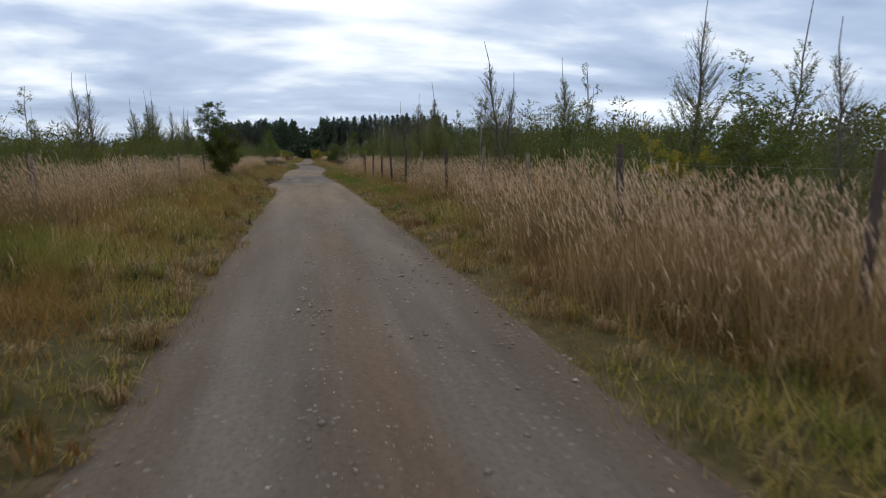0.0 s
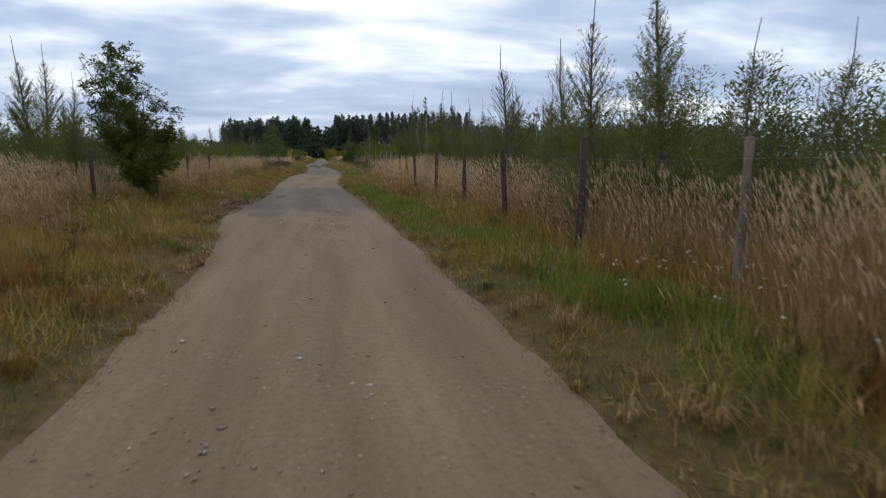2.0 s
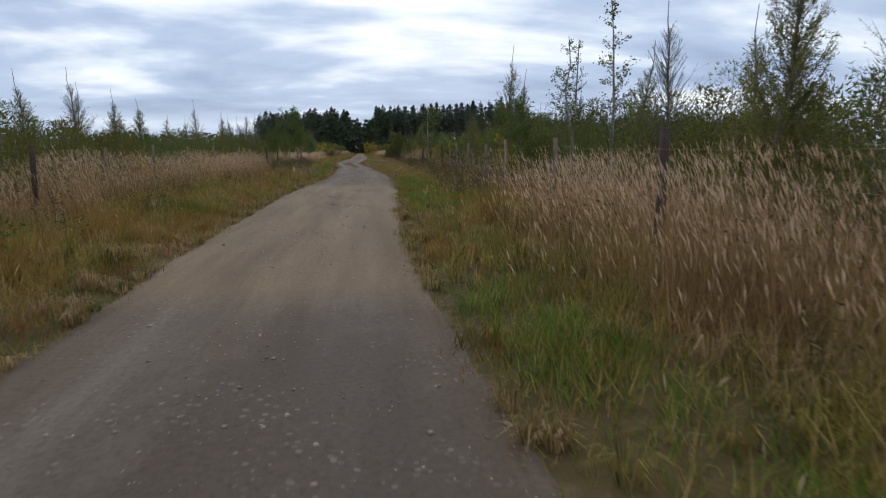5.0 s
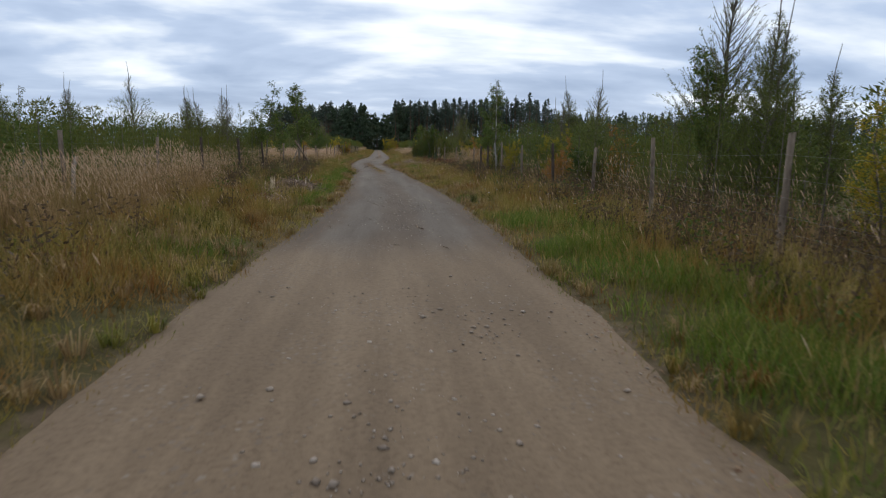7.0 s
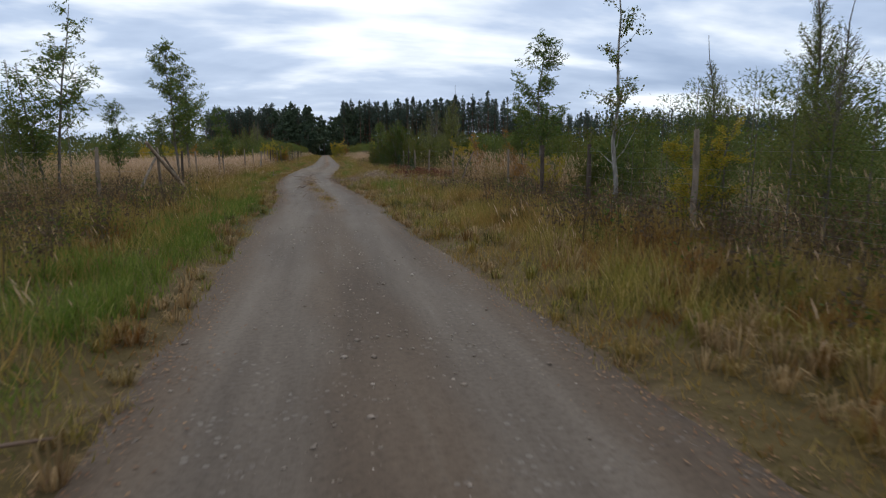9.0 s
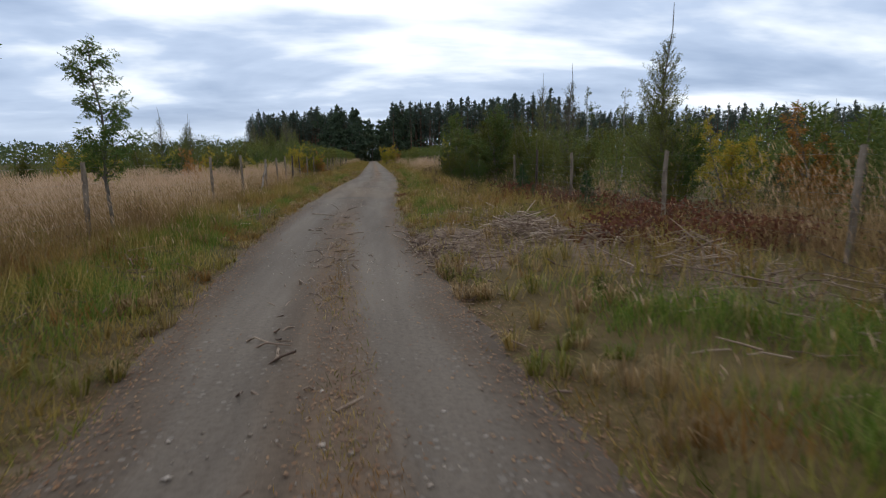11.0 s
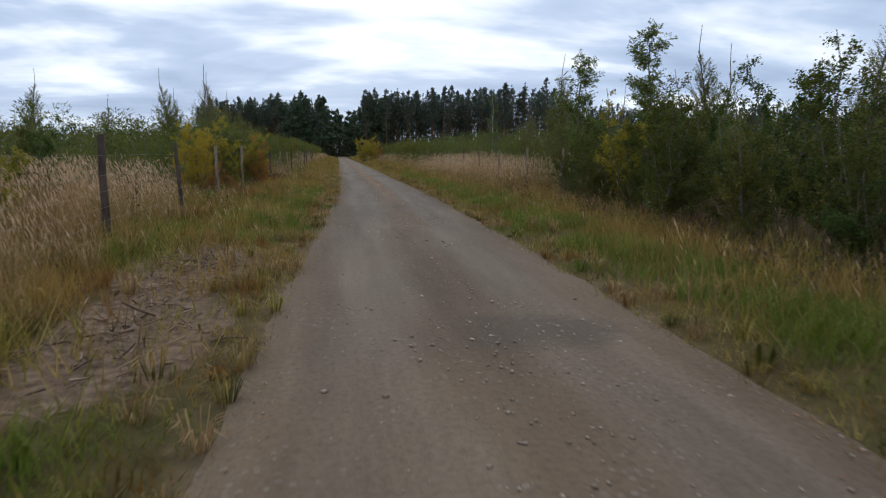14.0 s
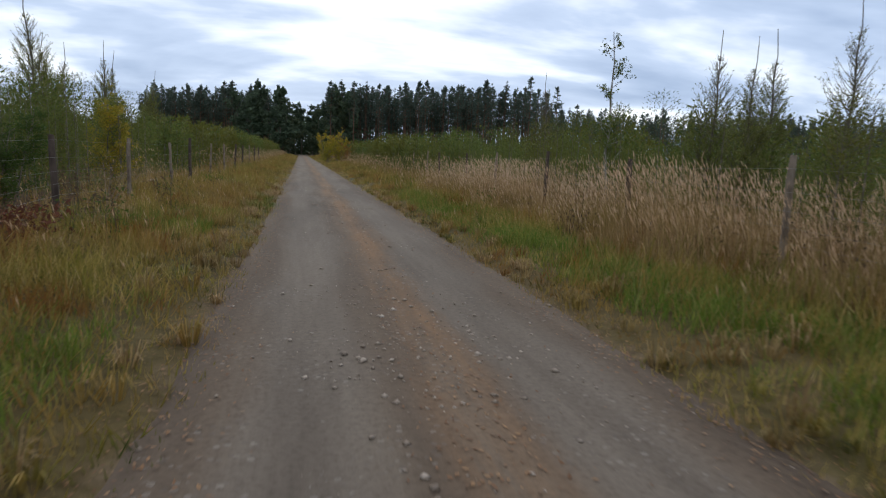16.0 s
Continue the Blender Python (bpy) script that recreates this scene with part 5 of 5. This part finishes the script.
# ---- brushwood, sticks and stumps ----
def brush(name, x, y, rx, ry, n, length, label, seed, height=0.3, mat=None, thick=1.0):
    rng = np.random.default_rng(seed)
    s = Soup()
    for _ in range(n):
        px, py = x + rng.normal(0, rx * 0.5), y + rng.normal(0, ry * 0.5)
        fall = math.exp(-(((px - x) / rx) ** 2) - ((py - y) / ry) ** 2)
        a, el, ln = rng.uniform(0, 6.28), rng.normal(0, 0.22), length * rng.lognormal(-0.4, 0.5)
        z = float(ground_z(px, py)) + 0.015 + rng.uniform(0, height) * fall + abs(math.sin(el)) * ln * 0.5
        d = np.array([math.cos(a) * math.cos(el), math.sin(a) * math.cos(el), math.sin(el)]) * ln / 2
        c = np.array([px, py, z])
        r = rng.uniform(0.004, 0.013) * thick
        tube(s, [c - d, c + rng.normal(0, 0.03, 3), c + d], (r, r * 0.85, r * 0.5), 5, 0)
    return stuff(name, s.mesh(name, [mat or M_TWIGS]), label, "brushwood")


brush("brushwood", -3.0, 80.4, 0.85, 1.9, 560, 0.55, "heap of broken dry brushwood on the verge", 1, 0.3, thick=1.5)
brush("brushwood", 3.9, 108.6, 1.4, 3.8, 300, 0.45, "scattered grey brushwood on the trampled verge", 2, 0.3)
brush("brushwood", 5.0, 103.5, 1.6, 2.8, 420, 0.55, "scattered grey brushwood on the trampled verge", 3, 0.2, thick=1.2)
brush("brushwood", 2.9, 113.0, 1.3, 2.6, 260, 0.36, "scattered grey brushwood on the trampled verge", 12, 0.1, thick=1.2)
brush("brushwood", 1.7, 110.0, 1.0, 1.8, 250, 0.26, "dense litter of pale broken twigs on bare soil", 14, 0.1)
brush("brushwood", 0.75, 110.6, 0.3, 1.8, 260, 0.2, "splintered pale wood along the road's edge", 15, 0.03)
brush("brushwood", 2.7, 110.9, 0.75, 1.0, 420, 0.42, "low grey heap of broken brushwood on the verge", 16, 0.42, thick=0.9)
brush("brushwood", 3.4, 112.6, 1.2, 1.6, 340, 0.28, "tangle of pale broken twigs on bare soil", 18, 0.1, thick=0.9)
brush("brushwood", 2.4, 115.6, 1.2, 1.6, 420, 0.24, "tangle of pale broken twigs on bare soil", 19, 0.06, thick=0.9)
brush("brushwood", -3.25, 76.7, 0.7, 1.2, 170, 0.3, "dry broken twigs in the green verge", 13, 0.1)
brush("brushwood", 3.6, 118.0, 1.3, 4.0, 150, 0.5, "broken twigs lying in the grass by the road", 4, 0.12)
brush("brushwood", 3.2, 124.3, 1.2, 2.6, 220, 0.42, "scattered broken twigs on dark brown leafy ground", 20, 0.1, thick=1.2)
brush("brushwood", -2.2, 37.0, 0.6, 3.0, 60, 0.45, "dark broken twigs at the road's edge", 5, 0.08, M_POSTDARK)
brush("brushwood", -3.6, 108.0, 1.0, 5.0, 110, 0.4, "dry broken twigs in the green verge", 6, 0.12)
brush("brushwood", -3.4, 117.5, 0.9, 3.0, 80, 0.4, "dry broken twigs in the green verge", 7, 0.12)
brush("brushwood", -3.5, 137.0, 0.8, 1.8, 170, 0.2, "bare turned soil with dry broken twigs", 8, 0.06)
brush("brushwood", -3.3, 133.8, 0.7, 1.6, 130, 0.2, "bare turned soil with dry broken twigs", 17, 0.06)
brush("brushwood", -0.75, 110.0, 0.55, 9.0, 190, 0.28, "splintered wood and twigs along the middle of the road", 9, 0.01)
brush("brushwood", 1.1, 109.0, 0.4, 6.0, 130, 0.2, "wood chips strewn at the road's edge", 10, 0.01)


def withered(x, y, rx, ry, seed):
    rng = np.random.default_rng(seed)
    s = Soup()
    top = 0.05 if rx < 0.5 else 0.55
    c = np.stack([x + rng.normal(0, rx * 0.5, 1500), y + rng.normal(0, ry * 0.5, 1500), rng.uniform(0.02, top, 1500)], -1)
    leaves(s, rng, c, 0.03 if rx < 0.5 else 0.045, 0, long=2.6)
    stuff("withered_fern", s.mesh("withered_fern", [M_REDBRUSH]), "patch of withered red-brown fern", "fern")


withered(4.3, 109.6, 0.8, 1.2, 1)
withered(6.3, 112.6, 1.2, 1.4, 2)
withered(5.6, 116.0, 1.2, 2.0, 3)
withered(6.3, 109.4, 1.0, 1.2, 4)
withered(5.4, 122.0, 0.9, 2.0, 5)
withered(1.3, 125.0, 0.35, 1.1, 6)
withered(-4.7, 156.6, 0.7, 1.6, 7)


M_SPLIT = bark("fresh_split_wood", (0.34, 0.25, 0.15), (0.6, 0.48, 0.32), 14)


def stump(x, y, h, r, seed):
    rng = np.random.default_rng(seed)
    s = Soup()
    a = np.arange(10) * 2 * np.pi / 10
    rings = [np.stack([x + r * k * np.cos(a), y + r * k * np.sin(a), np.full(10, z)], -1) for k, z in ((1.35, -0.05), (1.0, h * 0.4))]
    top = np.stack([x + r * 0.85 * np.cos(a), y + r * 0.85 * np.sin(a), h * rng.uniform(0.55, 1.15, 10)], -1)
    v = np.concatenate([*rings, top, [[x, y, h * 0.5]]])
    k = np.arange(10)
    k2 = (k + 1) % 10
    s.add(v, np.concatenate([np.stack([k, k2, 10 + k2, 10 + k], -1), np.stack([10 + k, 10 + k2, 20 + k2, 20 + k], -1)]))
    s.add(v, np.stack([20 + k, 20 + k2, np.full(10, 30)], -1))
    return tagged(new("tree_stump", s.mesh("tree_stump", [M_SPLIT])), "splintered pale tree stump on the verge", "stump")


for a, b, r in (((-1.86, 117.94), (-1.08, 117.1), 0.012), ((-1.55, 113.92), (-1.18, 113.61), 0.012), ((-1.44, 114.24), (-1.2, 114.05), 0.01), ((0.16, 114.1), (0.42, 113.85), 0.011), ((-1.3, 40.79), (-0.98, 40.5), 0.012), ((-1.86, 43.67), (-1.58, 43.8), 0.012), ((0.05, 42.28), (0.35, 42.19), 0.008), ((0.65, 70.98), (0.77, 70.62), 0.012), ((0.88, 68.71), (1.02, 68.5), 0.008), ((-2.09, 119.95), (-2.0, 119.65), 0.014), ((-1.43, 41.87), (-1.01, 41.43), 0.012), ((-0.89, 104.89), (-0.92, 105.35), 0.013), ((-1.25, 105.55), (-0.84, 105.44), 0.009), ((-0.72, 109.35), (-0.42, 110.0), 0.012)):
    mx, my = (a[0] + b[0]) / 2, (a[1] + b[1]) / 2
    zr = float(road_z(np.array(mx), np.array(my)))
    pole("stick", (*a, zr + r), (*b, zr + r), r, "broken dry stick lying on the gravel road", M_BRUSH)
pole("fallen_branch", (3.45, 144.17, 0.3), (3.52, 142.67, 0.24), 0.022, "long dry fallen branch in the verge grass", M_BRUSH)
pole("fallen_branch", (5.4, 110.2, 0.3), (4.5, 106.9, 0.1), 0.016, "long dry fallen branch across the brushwood", M_BRUSH)
pole("fallen_branch", (0.3, 112.45, 0.03), (0.55, 111.4, 0.04), 0.013, "crooked dry branch at the road's edge", M_BRUSH)
pole("fallen_branch", (0.54, 111.4, 0.04), (0.6, 109.85, 0.03), 0.012, "crooked dry branch at the road's edge", M_BRUSH)
pole("stake", (-2.95, 115.6, -0.03), (-2.9, 115.7, 0.42), 0.022, "short pale split stake in the verge", M_BRUSH)
pole("stake", (5.5, 83.4, -0.03), (5.45, 83.5, 0.5), 0.015, "short pale broken stake among weeds", M_BRUSH)


def spruce_meshes(seed, h=1.5):
    rng = np.random.default_rng(seed)
    tr, cr = Soup(), Soup()
    tube(tr, [(0, 0, 0), (0.01, 0, h * 0.5), (0, 0.01, h)], (0.02, 0.014, 0.004), 6, 0)
    for zz in np.linspace(0.06, 0.95, 20):
        for _ in range(6):
            a = rng.uniform(0, 6.28)
            ln = h * 0.36 * (1.02 - zz) * rng.uniform(0.7, 1.15)
            d = np.array([math.cos(a), math.sin(a), rng.uniform(-0.1, 0.4)])
            pts = limb(tr, (0, 0, zz * h), d, ln, 0.005, rng, 0.05, seg=2)
            m = int(ln * 70) + 4
            c = along(pts, rng.uniform(0.1, 1, m)) + rng.normal(0, 0.02, (m, 3))
            leaves(cr, rng, c, 0.02, 0, long=3.5, dirs=np.tile(d, (m, 1)), simple=True)
    return tr.mesh("trunk", [M_TWIG]), cr.mesh("crown", [M_SPRUCE])


SPRUCE = spruce_meshes(110)
for x, y, h in ((5.2, 114.7, 1.2), (5.3, 121.6, 1.3), (8.4, 112.0, 1.5), (4.9, 118.6, 0.7)):
    tree("spruce_sapling", SPRUCE, "small dark green spruce sapling near the fence", "tree", x, y, h / 1.5, rng_t.uniform(0, 360), "spruce saplings")


def bare_shrub(x, y, h, seed):
    """Leafless bowed stems rising from one root."""
    rng = np.random.default_rng(seed)
    e = thing("bare_shrub", "leafless pale shrub with bowed stems on the verge", "shrub")
    e.matrix_basis = Matrix.Translation((x, y, float(ground_z(x, y)) - 0.03))
    for _ in range(8):
        a, out = rng.uniform(0, 6.28), rng.uniform(0.15, 0.7) * h
        top = h * rng.uniform(0.55, 1.05)
        s = Soup()
        k = np.linspace(0, 1, 6)
        pts = np.stack([math.cos(a) * out * k**1.5, math.sin(a) * out * k**1.5, top * k], -1) + rng.normal(0, 0.012, (6, 3)) * k[:, None]
        tube(s, pts, 0.012 * (1 - 0.8 * k), 5, 0)
        for _ in range(3):
            q = along(pts, np.array([rng.uniform(0.4, 0.9)]))[0]
            limb(s, q, (math.cos(a) + rng.normal(0, 0.6), math.sin(a) + rng.normal(0, 0.6), 0.7), rng.uniform(0.12, 0.35), 0.004, rng, 0.2)
        child("stem", s.mesh("stem", [M_BRUSH]), e)


bare_shrub(-4.5, 161.0, 1.1, 31)
bare_shrub(-3.9, 157.9, 0.4, 32)


def build_flowers():
    """White yarrow heads scattered in the verge."""
    rng = np.random.default_rng(18)
    so = Soup()
    for x0, y0, rx, ry, n in ((4.3, 13.8, 0.8, 1.5, 26), (3.5, 22.5, 0.8, 1.0, 22), (3.8, 41.5, 0.8, 2.0, 26), (3.7, 74, 1.0, 3.0, 22), (4.1, 60, 0.8, 3.0, 14)):
        for _ in range(n):
            x, y = x0 + rng.normal(0, rx * 0.6), y0 + rng.normal(0, ry * 0.6)
            z, h = float(ground_z(x, y)), rng.uniform(0.4, 0.62)
            top = np.array([x + rng.normal(0, 0.04), y + rng.normal(0, 0.04), z + h])
            tube(so, [(x, y, z), tuple(top)], (0.003, 0.002), 3, 1, cap=False)
            c = top + rng.normal(0, 0.014, (9, 3)) * np.array([1, 1, 0.3])
            leaves(so, rng, c, 0.011, 0, long=1.0)
    stuff("yarrow_flowers", so.mesh("yarrow_flowers", [M_DAISY, M_GREEN]), "white yarrow flowers scattered in the verge", "flowers")


build_flowers()
stump(-3.35, 78.6, 0.55, 0.08, 1)
stump(-3.63, 116.71, 0.48, 0.035, 2)
stump(-3.75, 79.6, 0.4, 0.035, 3)


# ---- far pine forest ----
def pine_meshes(seed, h=22):
    """A tall pine: a long bare trunk and a narrow, broken crown of flat needle sprays in its upper half."""
    rng = np.random.default_rng(seed)
    tr, cr = Soup(), Soup()
    k = np.linspace(0, 1, 6)
    wob = np.cumsum(rng.normal(0, 0.12, (6, 2)), 0)
    spine = np.stack([wob[:, 0], wob[:, 1], k * h], -1)
    tube(tr, spine, 0.17 * (1 - 0.85 * k) + 0.02, 6, 0)
    base = rng.uniform(0.36, 0.6)
    for _ in range(64):
        zz = base + (0.99 - base) * rng.uniform(0, 1) ** 0.9
        a = rng.uniform(0, 6.28)
        up = (zz - base) / (1 - base)
        ln = h * 0.115 * (1.0 - up) ** 0.85 * min(1, 0.6 + 2 * up) * rng.uniform(0.3, 1.35) + 0.12
        p = along(spine, np.array([zz]))[0]
        d = np.array([math.cos(a), math.sin(a), rng.uniform(-0.1, 0.45)])
        q = p + d * ln
        tube(tr, [p, q], (0.045, 0.015), 3, 0, cap=False)
        c = p + d * ln * rng.uniform(0.3, 1.1, (26, 1)) + rng.normal(0, 0.18, (26, 3)) * np.array([1, 1, 0.5])
        leaves(cr, rng, c, 0.15, 0, long=2.8, dirs=np.tile(d, (26, 1)) + np.array([0, 0, 0.5]), simple=True)
    c = spine[-1] + rng.normal(0, 0.12, (26, 3))
    leaves(cr, rng, c, 0.12, 0, long=3.2, dirs=np.tile((0, 0, 1.5), (26, 1)), simple=True)
    return tr.mesh("trunk", [M_PINEBARK]), cr.mesh("crown", [M_PINE])


PINE = [pine_meshes(90 + i) for i in range(6)]
OAK = [broad_meshes(100 + i, 16, 0.4, 3000, 0.32, M_OAK, low=0.06, droop=0.1) for i in range(3)]


def pine(x, y, h):
    tree("pine_tree", PINE[rng_t.randrange(6)], "tall mature pine with a bare lower trunk", "tree", x, y, h / 22, rng_t.uniform(0, 360), "pines of the far forest")


def forest_top(x):
    """The height of the pines along the forest's front: a tall old stand, then a lower one."""
    return float(np.interp(x, (9, 66, 74, 80, 200), (21.5, 24.0, 24.0, 17.8, 17.2)))


for i in range(190):
    x = 9 + 190 * rng_t.random() ** 1.5
    f = (x - 9) / 190
    y = 326 - 14 * f - 50 * f * f + rng_t.uniform(0, 34)
    pine(x + rng_t.uniform(-1.5, 1.5), y, rng_t.uniform(0.86, 1.06) * forest_top(x))
for i in range(84):
    f = rng_t.random()
    x = -6 - 50 * f
    y = 345 + 25 * f + rng_t.uniform(0, 32)
    pine(x, y, rng_t.uniform(17.5, 22.5))
for x, y, h in ((-7, 338, 20), (-11, 342, 21.5), (-15, 340, 18), (-4.5, 352, 18), (6.5, 348, 17), (5, 362, 17), (9, 335, 19), (13, 332, 19), (0.5, 372, 18), (-2.5, 366, 17), (3.5, 385, 18), (-20, 346, 19)):
    tree("forest_tree", OAK[rng_t.randrange(3)], "dark broadleaf tree at the forest's edge", "tree", x, y, h / 16, rng_t.uniform(0, 360), "broadleaf trees at the forest's edge")


def build_far_woods():
    """Undergrowth and crowns deep in the forest, and the wooded skyline behind the meadow."""
    rng = np.random.default_rng(23)
    so = Soup()
    for n, lo, hi, back, size in ((30000, 0, 9, 4, 0.7), (9000, 9, 15, 30, 0.7)):
        f = rng.uniform(0, 1, n)
        right = rng.uniform(0, 1, n) < 0.68
        x = np.where(right, 7 + 200 * f, -5 - 52 * f)
        y = np.where(right, 328 - 14 * f - 50 * f * f, 348 + 25 * f) + back + rng.uniform(0, 26, n)
        gap = wave(x, y * 0, 0.21, 0.5) + wave(x, y * 0, 0.63, 1.5)
        keep = ~(right & (gap > 1.1) & (f > 0.02)) | (lo == 0)
        z = lo + (hi - lo) * rng.uniform(0, 1, n) ** (1.5 if lo == 0 else 0.9)
        leaves(so, rng, np.stack([x, y, z], -1)[keep], size, 0, long=1.6, simple=True)
    for i in range(1050):
        f = rng.random() ** 1.4
        right = rng.random() < 0.68
        x, y = (9 + 190 * f, 336 - 14 * f - 50 * f * f) if right else (-6 - 50 * f, 352 + 25 * f)
        y += rng.uniform(0, 26)
        h = rng.uniform(0.78, 1.0) * forest_top(x) if right else rng.uniform(16.8, 21.6)
        zz = rng.uniform(0.45, 1, 120)
        a = rng.uniform(0, 6.28, 120)
        r = h * 0.11 * (1.0 - zz) ** 0.8 * rng.uniform(0.1, 1.25, 120)
        c = np.stack([x + r * np.cos(a), y + r * np.sin(a), zz * h], -1)
        leaves(so, rng, c, 0.27, 1, long=2.8, dirs=np.stack([np.cos(a), np.sin(a), np.full(120, 0.9)], -1), simple=True)
        tube(so, [(x, y, 0), (x, y, h * 0.95)], (0.18, 0.03), 4, 2, cap=False)
    n = 14000
    x = rng.uniform(-26, 24, n)
    y = 396 + rng.uniform(0, 14, n)
    leaves(so, rng, np.stack([x, y, rng.uniform(0, 1, n) * 15], -1), 0.7, 0, long=1.6, simple=True)
    n = 9000
    x = rng.uniform(-420, -60, n)
    y = 560 + 0.15 * x + rng.uniform(0, 60, n)
    top = 13 + 3.5 * wave(x, y * 0, 0.05, 0.3) + 1.8 * wave(x, y * 0, 0.4, 0.9)
    leaves(so, rng, np.stack([x, y, rng.uniform(0, 1, n) ** 0.8 * top], -1), 1.5, 0, long=1.5)
    n = 7000
    x = rng.uniform(190, 420, n)
    y = 330 - 0.55 * x + rng.uniform(0, 50, n)
    top = 17 + 3 * wave(x, y * 0, 0.06, 0.3) + 1.8 * wave(x, y * 0, 0.5, 0.9)
    leaves(so, rng, np.stack([x, y, rng.uniform(0, 1, n) ** 0.8 * top], -1), 1.3, 0, long=1.5)
    stuff("far_woods", so.mesh("far_woods", [M_OAK, M_PINE, M_PINEBARK]), "dark distant woodland along the horizon", "woodland")


build_far_woods()
